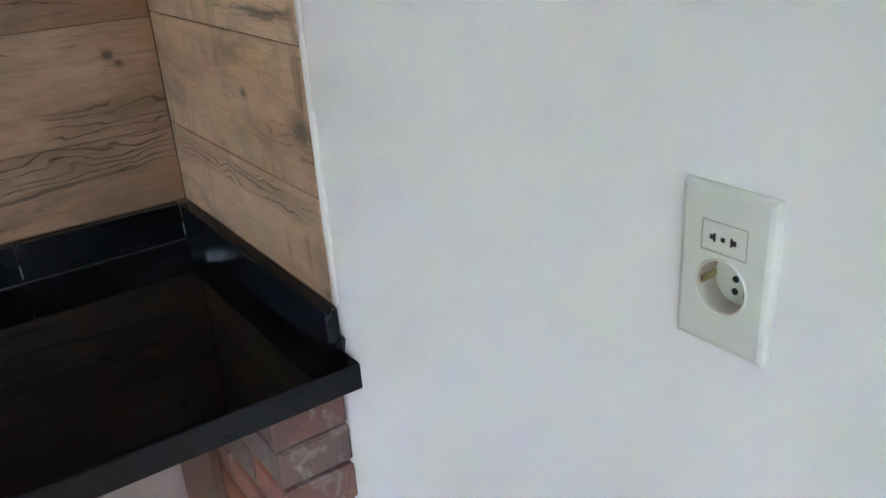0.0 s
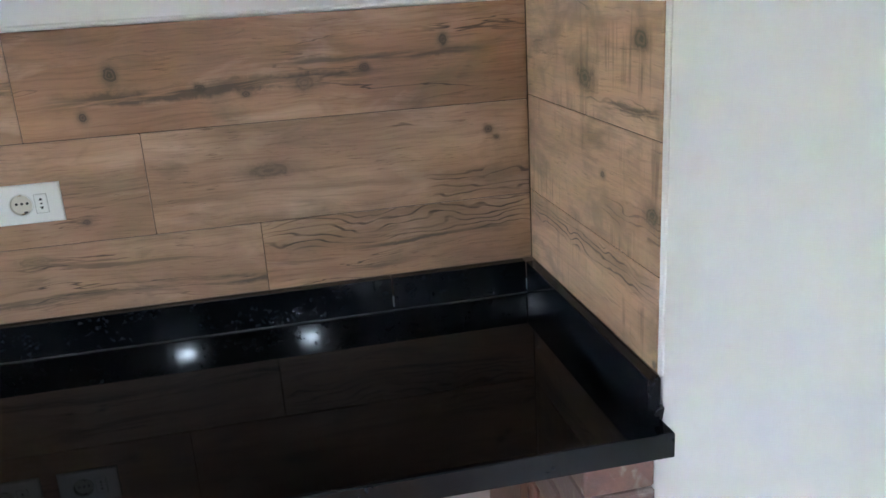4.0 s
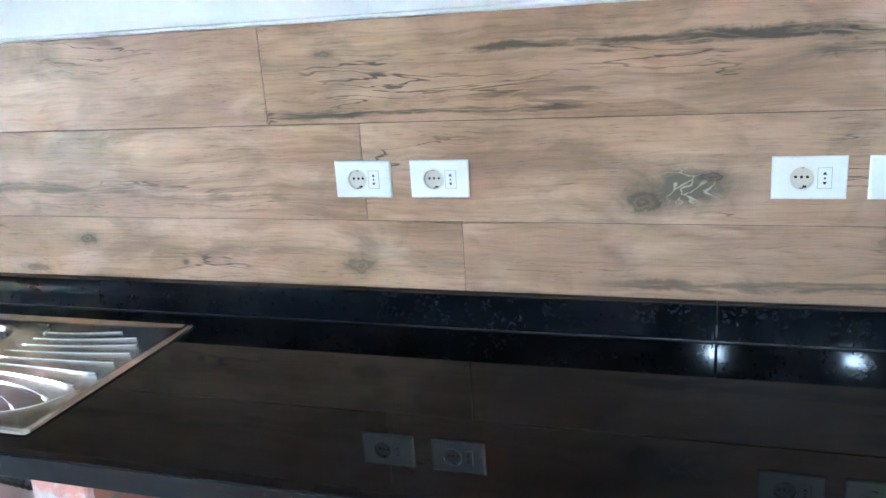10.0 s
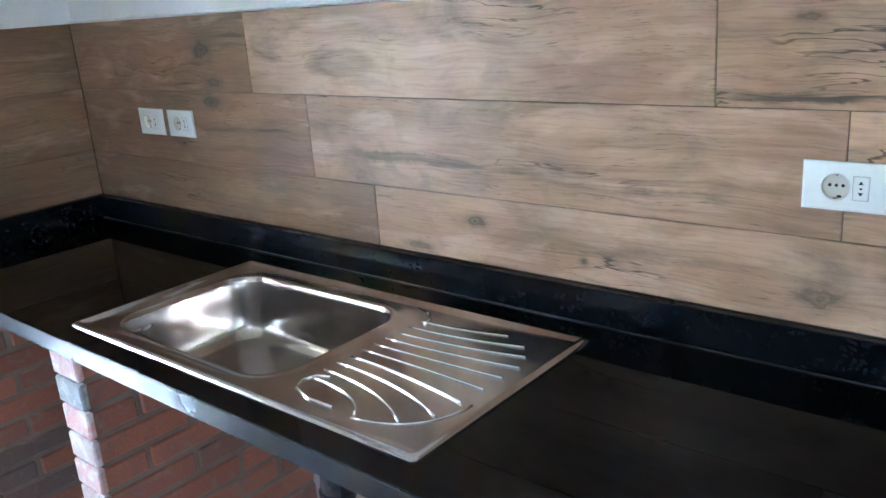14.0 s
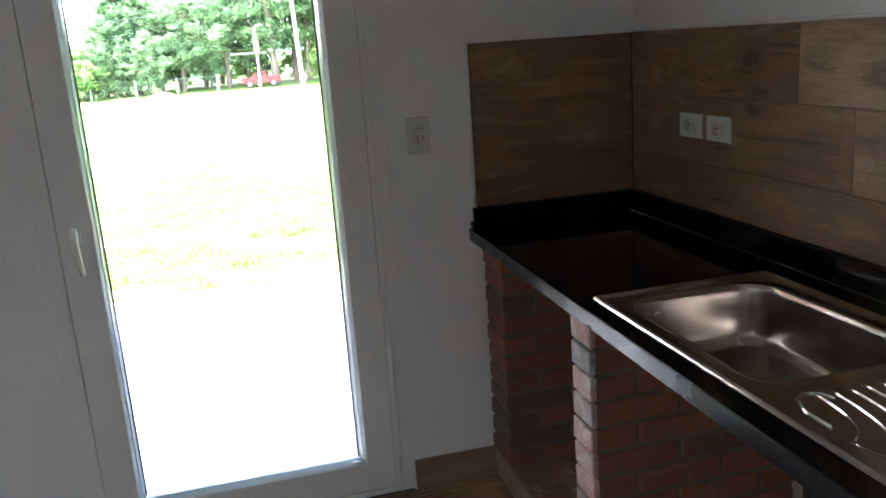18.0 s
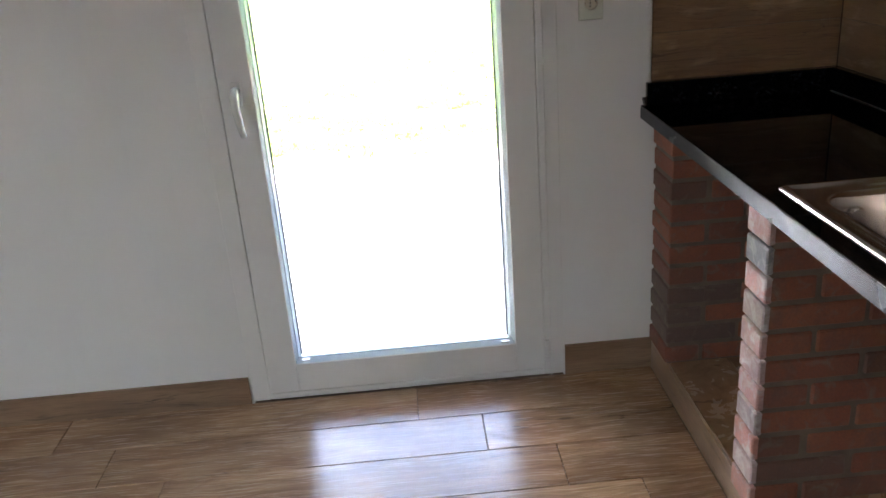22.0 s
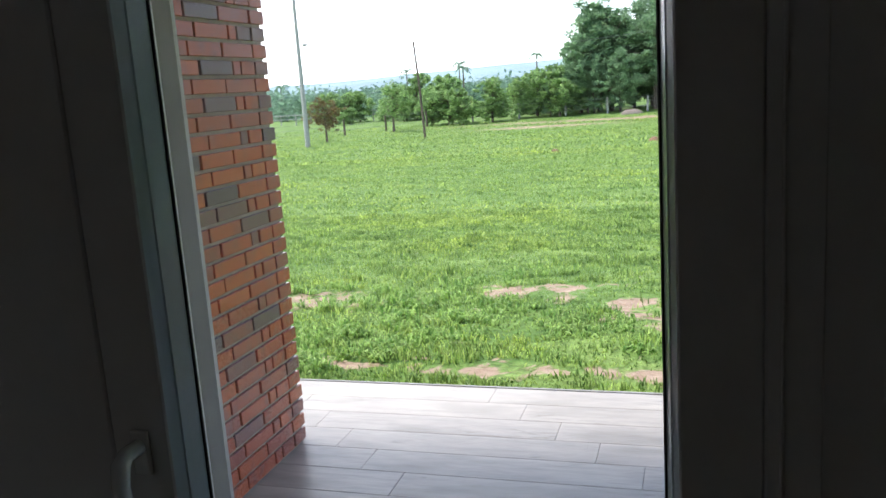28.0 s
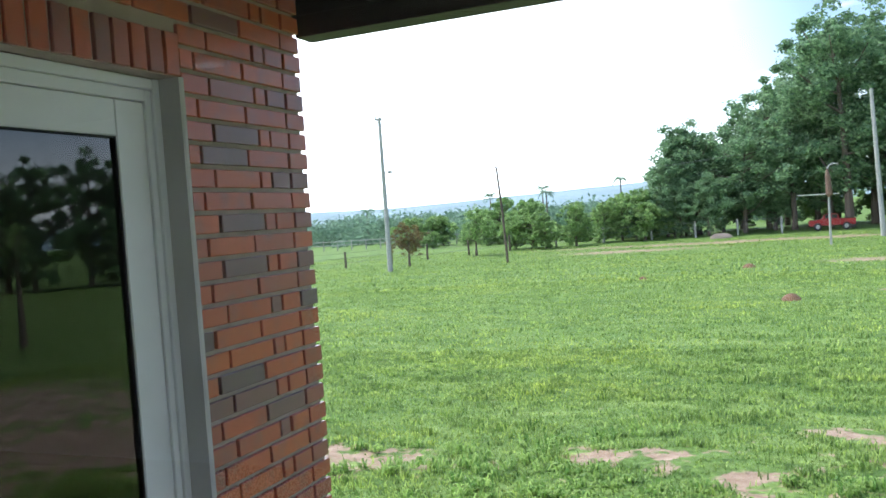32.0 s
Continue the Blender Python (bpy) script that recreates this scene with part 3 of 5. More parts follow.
# west wall round the door opening
DY0, DY1, DZ = -1.979, -0.880, 2.168
wall_west = single("wall_west", merge_bm(box_bm(XW - 0.2, XW, DY1, 0.012, -0.25, ZC), box_bm(XW - 0.2, XW, YS, DY0, -0.25, ZC), box_bm(XW - 0.2, XW, DY0, DY1, DZ, ZC), box_bm(XW - 0.2, XW, DY0, DY1, -0.25, -0.012)), M_WALL, "white painted wall with a glazed door", kind="structure")
wall_south = single("wall_south", box_bm(XW - 0.2, 0.206, YS - 0.2, YS, -0.25, ZC), M_WALL, "plain white wall", kind="structure")
ceiling = single("ceiling", box_bm(XW - 0.2, 0.206, YS - 0.2, 0.21, ZC, ZC + 0.15), M_CEIL, "white ceiling", kind="structure")

# ---- recessed ceiling lights, seen mirrored in the granite ----
for lx in (-1.25, -0.41):
    th = thing("ceiling_downlight", (lx, -3.85, ZC), "small round white LED downlight in the ceiling", "ceiling light", "ceiling downlights")
    # unseen ring, added to keep the disc out of the door pane's reflection
    ringp = [[(lx + r * math.cos(a), -3.85 + r * math.sin(a), z) for a in (2 * math.pi * i / 28 for i in range(28))] for r, z in ((0.088, ZC), (0.088, ZC - 0.040), (0.085, ZC - 0.042), (0.082, ZC - 0.040), (0.078, ZC - 0.006))]
    part("shade_ring", loft_bm(ringp), M_BLACK, th, "added black ring that hides the disc from low angles")
    part("light_disc", loft_bm([[(lx + 0.056 * math.cos(a), -3.85 + 0.056 * math.sin(a), ZC - z) for a in (2 * math.pi * i / 28 for i in range(28))] for z in (0.001, 0.006)], True, True), M_LED, th)

# ---- wall tiles ----
TT = 0.010      # tile thickness
GAP = 0.0019


def tile_mesh(name, length, height, mat):
    return mesh_of(name, box_bm(-length / 2, length / 2, 0, TT, -height / 2, height / 2, 0.0012), mat)


tile_seed = [0]
# "brown" holds the west corner's shade, "light" the better lit east return
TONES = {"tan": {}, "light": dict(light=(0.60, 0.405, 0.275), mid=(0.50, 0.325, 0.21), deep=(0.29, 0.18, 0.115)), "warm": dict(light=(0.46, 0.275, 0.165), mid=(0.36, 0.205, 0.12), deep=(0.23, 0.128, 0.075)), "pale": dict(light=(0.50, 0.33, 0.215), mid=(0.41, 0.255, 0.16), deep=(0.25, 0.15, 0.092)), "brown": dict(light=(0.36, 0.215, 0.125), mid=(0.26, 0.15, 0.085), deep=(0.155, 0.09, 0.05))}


def wall_tile(x0, x1, row, tone="tan", knots=(), streaks=(), streaky=0.6, side=None, seed=None, waves=()):
    """A tile from x0 to x1 (or along y on the side walls); knots and streaks at wall places (along, up, ...)."""
    tile_seed[0] += 1
    z0, z1 = (ROWS_EAST if side == "east" else ROWS)[row:row + 2]
    ln, ht = x1 - x0 - GAP, z1 - z0 - GAP
    cx, cz = (x0 + x1) / 2, (z0 + z1) / 2
    flip = -1 if side == "east" else 1
    kn = [((k[0] - cx) * flip, k[1] - cz, *k[2:]) for k in knots]
    stt = [((k[0] - cx) * flip, k[1] - cz, *k[2:]) for k in streaks]
    wvs = [((k[0] - cx) * flip, k[1] - cz, *k[2:]) for k in waves]
    mat = wood_tile("wood_look_wall_tile", seed if seed else tile_seed[0] * 1.37, knots=kn, streaks=stt, streaky=streaky, waves=wvs, saw=0.7 if side == "east" else 0.0, grain=0.42, smudge=0.75, **TONES[tone])
    me = tile_mesh("tile", ln, ht, mat)
    if side == "east":
        piece("tile", me, wall_east, pose(0.0, cx, cz, 0, 0, -90))
    elif side == "west":
        piece("tile", me, wall_west, pose(XW + TT, cx, cz, 0, 0, 90))
    else:
        piece("tile", me, wall_north, pose(cx, 0.0, cz))


single("tile_adhesive", merge_bm(box_bm(XW, XE, 0.004, 0.0119, ROWS[0] - 0.05, ROWS[3] - 0.002), box_bm(0.002, XE, -0.596, 0.004, ROWS[0] - 0.05, ROWS[3] - 0.002), box_bm(XW, XW + 0.004, -0.586, 0.004, ROWS[0] - 0.05, ROWS[3] - 0.002)), M_GROUT, "dark grout bed of the wall tiles", kind="structure")
# bottom row
wall_tile(-0.567, 0.0, 0, "warm", streaks=[(-0.22, 1.085, 0.2, 0.006, 0.8)], waves=[(-0.28, 1.125, 0.32, 0.040, 0.0135, 0.95)], streaky=0.5)
wall_tile(-1.769, -0.567, 0, "pale", knots=[(-0.996, 1.13, 0.05, 0.012, 0.35)], streaks=[(-1.15, 1.04, 0.45, 0.014, 0.7), (-0.7, 1.05, 0.2, 0.012, 0.8)])
wall_tile(-2.971, -1.769, 0, "tan", knots=[(-1.995, 1.06, 0.045, 0.025, 0.6), (-2.682, 1.105, 0.04, 0.018, 0.75), (-2.423, 1.056, 0.012, 0.01, 0.8), (-2.847, 1.03, 0.05, 0.012, 0.6)])
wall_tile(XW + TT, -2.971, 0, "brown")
# middle row
wall_tile(-0.768, 0.0, 1, "tan", knots=[(-0.537, 1.262, 0.055, 0.022, 0.55), (-0.087, 1.302, 0.012, 0.012, 0.8), (-0.07, 1.285, 0.01, 0.008, 0.8)], waves=[(-0.10, 1.195, 0.13, 0.035, 0.016, 0.8)])
wall_tile(-1.970, -0.768, 1, "tan", knots=[(-1.344, 1.225, 0.095, 0.042, 0.95), (-1.30, 1.245, 0.03, 0.012, 0.8), (-0.89, 1.197, 0.014, 0.01, 0.8), (-1.42, 1.20, 0.05, 0.03, 0.7)], streaky=0.3)
wall_tile(-3.173, -1.970, 1, "tan", streaks=[(-2.75, 1.22, 0.35, 0.02, 0.6), (-2.3, 1.19, 0.3, 0.02, 0.5)], streaky=0.7)
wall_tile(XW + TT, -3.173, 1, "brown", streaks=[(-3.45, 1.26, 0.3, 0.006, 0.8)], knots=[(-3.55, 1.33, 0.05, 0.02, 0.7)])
# top row
wall_tile(-0.974, 0.0, 2, "warm", knots=[(-0.804, 1.468, 0.016, 0.022, 0.9), (-0.862, 1.396, 0.012, 0.014, 0.9), (-0.646, 1.432, 0.016, 0.01, 0.9), (-0.563, 1.413, 0.014, 0.01, 0.8), (-0.45, 1.425, 0.03, 0.02, 0.5), (-0.332, 1.447, 0.014, 0.012, 0.8), (-0.172, 1.488, 0.012, 0.016, 0.9)], streaks=[(-0.6, 1.425, 0.38, 0.02, 0.8), (-0.3, 1.46, 0.25, 0.012, 0.7)])
wall_tile(-2.173, -0.974, 2, "tan", knots=[(-1.462, 1.488, 0.04, 0.012, 0.5), (-2.031, 1.494, 0.03, 0.010, 0.6)], streaks=[(-1.2, 1.492, 0.22, 0.016, 1.0), (-1.06, 1.462, 0.12, 0.02, 1.0), (-1.55, 1.49, 0.3, 0.01, 0.9), (-1.8, 1.375, 0.35, 0.008, 0.9), (-2.05, 1.372, 0.12, 0.012, 0.9)], streaky=0.9)
wall_tile(-3.374, -2.173, 2, "pale", streaks=[(-2.33, 1.38, 0.18, 0.008, 0.7)])
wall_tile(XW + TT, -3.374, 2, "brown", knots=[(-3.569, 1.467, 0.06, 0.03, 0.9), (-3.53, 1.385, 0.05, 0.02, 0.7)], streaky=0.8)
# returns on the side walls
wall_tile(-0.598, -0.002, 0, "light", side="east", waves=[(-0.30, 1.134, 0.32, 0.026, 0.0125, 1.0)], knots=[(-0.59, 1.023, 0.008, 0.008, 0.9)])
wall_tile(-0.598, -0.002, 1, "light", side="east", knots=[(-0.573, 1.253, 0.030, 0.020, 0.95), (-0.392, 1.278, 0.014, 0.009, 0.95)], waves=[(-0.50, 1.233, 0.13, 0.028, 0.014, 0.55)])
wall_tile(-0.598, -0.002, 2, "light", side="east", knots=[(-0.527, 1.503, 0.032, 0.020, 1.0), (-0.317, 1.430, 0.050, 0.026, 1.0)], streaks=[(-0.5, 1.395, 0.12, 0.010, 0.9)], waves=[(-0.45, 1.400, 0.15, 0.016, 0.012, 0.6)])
# west return: corner shade put into the brown tile tone
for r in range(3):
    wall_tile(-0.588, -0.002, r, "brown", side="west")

# white plaster edge beside the tiles
single("trim_east", box_bm(0.0, XE, -0.612, -0.600, ROWS[0], ROWS[3] + 0.004, 0.002), M_WALL, "thin white plaster edge beside the tiles", kind="structure")
single("trim_west", box_bm(XW, XW + TT, -0.600, -0.590, ROWS[0], ROWS[3] + 0.004, 0.002), M_WALL, "thin white plaster edge beside the tiles", kind="structure")
single("trim_top", box_bm(XW, XE, 0.001, 0.012, ROWS[3] + 0.001, ROWS[3] + 0.010, 0.003), M_WALL, "white plaster edge above the tiles", kind="structure")

# ---- worktop ----
SX0, SX1, SY0, SY1 = -3.357, -2.359, -0.577, -0.088      # sink
YF = -0.619


def widened(bm):
    # the worktop grows 32 mm deeper from its west end to its east end
    for v in bm.verts:
        if v.co.y < -0.58:
            v.co.y -= 0.032 * (v.co.x - XW) / (XE - XW)
    return bm


top = thing("granite_worktop", (-2.1, -0.3, 0.90), "long polished black granite worktop on brick piers", "worktop")


def slab_hole(x0, x1, y0, y1, hx0, hx1, hy0, hy1, z0, z1):
    bm = bmesh.new()
    xs, ys = (x0, hx0, hx1, x1), (y0, hy0, hy1, y1)
    g = {(i, j, k): bm.verts.new((xs[i], ys[j], z)) for i in range(4) for j in range(4) for k, z in enumerate((z0, z1))}
    for i in range(3):
        for j in range(3):
            if (i, j) != (1, 1):
                bm.faces.new([g[a, b, 1] for a, b in ((i, j), (i + 1, j), (i + 1, j + 1), (i, j + 1))])
                bm.faces.new([g[a, b, 0] for a, b in ((i, j + 1), (i + 1, j + 1), (i + 1, j), (i, j))])
    for ring in ([(0, 0), (1, 0), (2, 0), (3, 0), (3, 1), (3, 2), (3, 3), (2, 3), (1, 3), (0, 3), (0, 2), (0, 1)], [(1, 1), (1, 2), (2, 2), (2, 1)]):
        for a, b in zip(ring, ring[1:] + ring[:1]):
            bm.faces.new((g[a + (0,)], g[b + (0,)], g[b + (1,)], g[a + (1,)]))
    bmesh.ops.recalc_face_normals(bm, faces=bm.faces[:])
    return bm


part("slab", widened(slab_hole(XW + 0.001, XE - 0.001, YF + 0.004, 0.003, SX0 + 0.05, SX1 - 0.34, SY0 + 0.045, SY1 - 0.06, CT - 0.022, CT)), M_GRANITE, top)
part("front_edge", widened(box_bm(XW + 0.001, 0.017, YF, YF + 0.0215, CT - 0.042, CT - 0.0008, 0.0018)), M_EDGE, top, "honed black granite front edge")
for a, b in ((-4.244, -3.194), (-3.192, -2.239), (-2.237, -1.285), (-1.283, -0.315), (-0.313, -0.02)):
    part("back_upstand", box_bm(a + 0.0006, b - 0.0006, -0.020, 0.003, CT + 0.0005, ROWS[0] - 0.0012, 0.0015), M_SPLASH, top, "granite upstand strip along the wall")
part("side_upstand", box_bm(-0.0195, 0.0015, -0.612, -0.0205, CT + 0.0005, ROWS[0] - 0.0012, 0.0015), M_SPLASH, top, "granite upstand strip along the wall")
part("side_upstand", box_bm(XW + 0.0105, XW + 0.031, -0.606, -0.0205, CT + 0.0005, ROWS[0] - 0.0012, 0.0015), M_SPLASH, top, "granite upstand strip along the wall")
part("silicone_plug", tube_bm([(0.004, -0.613, CT + 0.012), (0.004, -0.606, CT + 0.014), (0.004, -0.6, CT + 0.012)], 0.012, 12), M_CAULK, top, "blob of black silicone")
part("silicone_plug", tube_bm([(XW + 0.012, -0.612, CT + 0.012), (XW + 0.012, -0.602, CT + 0.014)], 0.014, 12), M_CAULK, top, "blob of black silicone")
part("silicone_joint", tube_bm([(XW + 0.03, -0.0225, CT + 0.001), (-0.02, -0.0225, CT + 0.001)], 0.0022, 6), M_CAULK, top)


# ---- sink ----
def round_rect(x0, x1, y0, y1, r, z, per=8, side=6):
    pts = []
    cs = ((x1 - r, y1 - r, 0), (x0 + r, y1 - r, 90), (x0 + r, y0 + r, 180), (x1 - r, y0 + r, 270))
    for q, (cx, cy, a0) in enumerate(cs):
        for i in range(per + 1):
            a = radians(a0 + 90 * i / per)
            pts.append((cx + r * math.cos(a), cy + r * math.sin(a), z))
        nx, ny, na = cs[(q + 1) % 4]
        e, s = pts[-1], (nx + r * math.cos(radians(na)), ny + r * math.sin(radians(na)), z)
        for i in range(1, side):
            f = i / side
            pts.append((e[0] + (s[0] - e[0]) * f, e[1] + (s[1] - e[1]) * f, z))
    return pts


sink = thing("kitchen_sink", (-2.86, -0.33, CT), "brushed stainless steel inset sink with a ribbed drainboard", "sink")
B = (-3.288, -2.752, -0.526, -0.158)     # bowl
deck = [round_rect(SX0 + o, SX1 - o, SY0 + o, SY1 - o, max(0.012 - o * 0.2, 0.006), CT + z) for o, z in ((0, 0.0005), (0.001, 0.004), (0.006, 0.0075), (0.013, 0.0070), (0.020, 0.0035))]
deck += [round_rect(B[0] - o * 0.7, B[1] + o, B[2] - o * 0.6, B[3] + o, 0.078 + o * 0.6, CT + z) for o, z in ((0.030, 0.0035), (0.012, 0.0030), (0.005, 0.0045), (0.0, 0.0030))]
part("rim_and_drainboard", loft_bm(deck), M_STEEL, sink, smooth=True)
bowl = [round_rect(B[0] + o, B[1] - o, B[2] + o, B[3] - o, r, CT + z, 10) for o, r, z in ((0.0, 0.078, 0.0029), (0.003, 0.076, -0.001), (0.005, 0.075, -0.010), (0.008, 0.073, -0.05), (0.012, 0.071, -0.10), (0.0155, 0.069, -0.120), (0.021, 0.066, -0.133), (0.029, 0.061, -0.142), (0.039, 0.055, -0.147), (0.050, 0.050, -0.1492), (0.062, 0.046, -0.150), (0.10, 0.036, -0.1515), (0.15, 0.022, -0.153))]
part("bowl", loft_bm(bowl, False, True), M_BOWL, sink, smooth=True)
DXC, DYC = -3.02, -0.40
part("strainer", loft_bm([[(DXC + r * math.cos(a), DYC + r * math.sin(a), CT - 0.152 + z) for a in (2 * math.pi * i / 24 for i in range(24))] for r, z in ((0.045, 0.0), (0.043, 0.004), (0.034, 0.002), (0.028, 0.006), (0.008, 0.008))], False, True), M_SHINY, sink, smooth=True)
part("overflow_cap", tube_bm([(B[0] + 0.012, -0.44, CT - 0.045), (B[0] + 0.022, -0.44, CT - 0.045)], [0.018, 0.015], 16), M_SHINY, sink)


def bezier(a, c, b, k=10):
    return [tuple((1 - t) ** 2 * np.array(a) + 2 * t * (1 - t) * np.array(c) + t * t * np.array(b)) for t in (i / k for i in range(k + 1))]


ZR = CT + 0.0036
ribs = [(-0.470, -2.53, -0.527, 0.80), (-0.437, -2.455, -0.505, 0.62), (-0.404, -2.418, -0.462, 0.60), (-0.372, -2.412, -0.405, 0.5), (-0.340, -2.408, -0.350, 0.5), (-0.309, -2.406, -0.300, 0.5), (-0.278, -2.404, -0.253, 0.5), (-0.246, -2.420, -0.212, 0.5), (-0.213, -2.445, -0.178, 0.5), (-0.180, -2.50, -0.152, 0.5)]
for i, (ya, xb, yb, f) in enumerate(ribs):
    xa = -2.697
    part("drain_rib", tube_bm(bezier((xa, ya, ZR), (xa + (xb - xa) * f, ya, ZR), (xb, yb, ZR)), 0.0027 if i < 4 else 0.0019, 8), M_SHINY, sink, smooth=True)
arc = [(-2.58 - 0.0, -0.528, ZR), (-2.64, -0.528, ZR), (-2.685, -0.512, ZR), (-2.700, -0.488, ZR), (-2.690, -0.462, ZR), (-2.665, -0.452, ZR)]
part("drain_border", tube_bm(arc, 0.0032, 8), M_SHINY, sink, smooth=True)
part("drain_border", tube_bm([(-2.745, -0.130, ZR), (-2.705, -0.142, ZR), (-2.682, -0.165, ZR), (-2.675, -0.190, ZR)], 0.0032, 8), M_SHINY, sink, smooth=True)
part("drain_border", tube_bm(bezier((-2.53, -0.535, ZR - 0.001), (-2.40, -0.520, ZR - 0.001), (-2.392, -0.40, ZR - 0.001)), 0.0025, 8), M_STEEL, sink, smooth=True)

# ---- plumbing under the sink ----
trap = thing("sink_trap", (-2.85, -0.32, 0.56), "black plastic sink trap with a corrugated hose", "plumbing")
tx, ty = -2.822, -0.34
part("tailpipe", tube_bm([(tx - 0.012, ty, CT - 0.150), (tx - 0.012, ty, 0.66)], 0.02, 16), M_BLACKPLASTIC, trap, smooth=True)
part("trap_body", loft_bm([[(tx + r * math.cos(a), ty + r * math.sin(a), z) for a in (2 * math.pi * i / 24 for i in range(24))] for r, z in ((0.026, 0.690), (0.037, 0.686), (0.037, 0.668), (0.033, 0.664), (0.035, 0.60), (0.039, 0.598), (0.039, 0.580), (0.026, 0.570))], True, True), M_BLACKPLASTIC, trap)
hose = [(tx + 0.03, ty, 0.685), (-2.76, -0.33, 0.682), (-2.70, -0.33, 0.676), (-2.62, -0.33, 0.668), (-2.585, -0.33, 0.662)]
fine_hose, radii = [], []
for a, b in zip(hose, hose[1:]):
    for i in range(10):
        f = i / 10
        fine_hose.append(tuple(np.array(a) * (1 - f) + np.array(b) * f))
        radii.append(0.0215 if i % 2 else 0.0165)
part("corrugated_hose", tube_bm(fine_hose, radii, 14), M_BLACKPLASTIC, trap)
part("hose_cuff", tube_bm([(-2.59, -0.33, 0.663), (-2.56, -0.33, 0.66)], 0.025, 16), M_BLACKPLASTIC, trap)
part("clamp_ring", tube_bm([(-2.605, -0.33, 0.665), (-2.598, -0.33, 0.664)], 0.0245, 16), M_PLATE, trap, "white ring")
part("waste_pipe", tube_bm([(-2.56, -0.33, 0.66), (-2.50, -0.30, 0.655), (-2.47, -0.2, 0.65), (-2.47, 0.011, 0.645)], 0.022, 14), M_PLATE, trap, "white waste pipe into the wall")

# ---- plinth under the worktop ----
PZ, PY = 0.105, -0.572
plinth = single("plinth", box_bm(XW + 0.001, XE - 0.001, PY + 0.012, 0.011, -0.009, PZ - 0.010), M_GROUT, "low raised base under the worktop", kind="structure")
me_pl = mesh_of("plank", box_bm(-0.6, 0.6, -0.005, 0.005, -0.055, 0.055, 0.001), M_BOARD)
me_top = mesh_of("plank", box_bm(-0.6, 0.6, 0.0, 0.1945, -0.005, 0.005, 0.001), M_FLOOR)
for i in range(4):
    cx = XW + 0.62 + i * 1.202
    ln = 1.2 if i < 3 else 0.62
    if i == 3:
        cx = XW + 3 * 1.202 + 0.335
        me_pl = mesh_of("plank", box_bm(-0.31, 0.31, -0.005, 0.005, -0.055, 0.055, 0.001), M_BOARD)
    piece("facing_tile", me_pl, plinth, pose(cx - 0.018, PY + 0.006, 0.050))
for j in range(3):
    for i in range(4):
        x0 = XW + 0.002 + i * 1.202 - 0.4 * j
        a, b = max(x0, XW + 0.002), min(x0 + 1.2, XE - 0.002)
        if b - a > 0.05:
            piece("plank", mesh_of("plank", box_bm(a, b, PY + 0.013 + j * 0.195, min(PY + 0.205 + j * 0.195, 0.010), PZ - 0.0095, PZ, 0.001), M_FLOOR), plinth, Matrix())

# pinkish plaster sheet; its tone also carries the shade below the slab
single("plaster_backing", box_bm(XW + 0.001, XE - 0.001, 0.0055, 0.0118, PZ + 0.0005, CT - 0.0225), M_PLASTER, "bare pinkish plaster under the worktop, darkened for its shade", kind="structure")

# ---- baseboards ----
def baseboard(y0, y1, zt=0.100):
    o = single("baseboard", box_bm(XW + 0.0005, XW + 0.011, y0, y1, -0.004, zt, 0.0012), M_BOARD, "wood-look tile baseboard", kind="structure")
    return o


yy = -1.984
while yy > YS:
    baseboard(max(YS + 0.002, yy - 1.2), yy - 0.002)
    yy -= 1.2
baseboard(-0.876, PY + 0.004, 0.112)
for k in range(4):
    single("baseboard", box_bm(XE - 0.011, XE - 0.0005, -0.63 - 1.2 * (k + 1) + 0.002 if k < 3 else YS + 0.002, -0.63 - 1.2 * k, -0.004, 0.100, 0.0012), M_BOARD, "wood-look tile baseboard", kind="structure")


# ---- sockets ----
def ring(cx, cz, r, y, k=32):
    return [(cx + r * math.cos(a), y, cz + r * math.sin(a)) for a in (2 * math.pi * i / k for i in range(k))]


def rect_ring(w, h, y, k=32, r=0.004, cx=0.0, cz=0.0):
    """A rounded rectangle sampled at the angles of a ring round the socket's well."""
    pts = []
    for i in range(k):
        a = 2 * math.pi * i / k
        dx, dz = math.cos(a), math.sin(a)
        sx = ((w / 2 - cx) if dx > 0 else (w / 2 + cx)) / max(abs(dx), 1e-6)
        sz = ((h / 2 - cz) if dz > 0 else (h / 2 + cz)) / max(abs(dz), 1e-6)
        s = min(sx, sz)
        pts.append((cx + dx * s, y, cz + dz * s))
    return pts


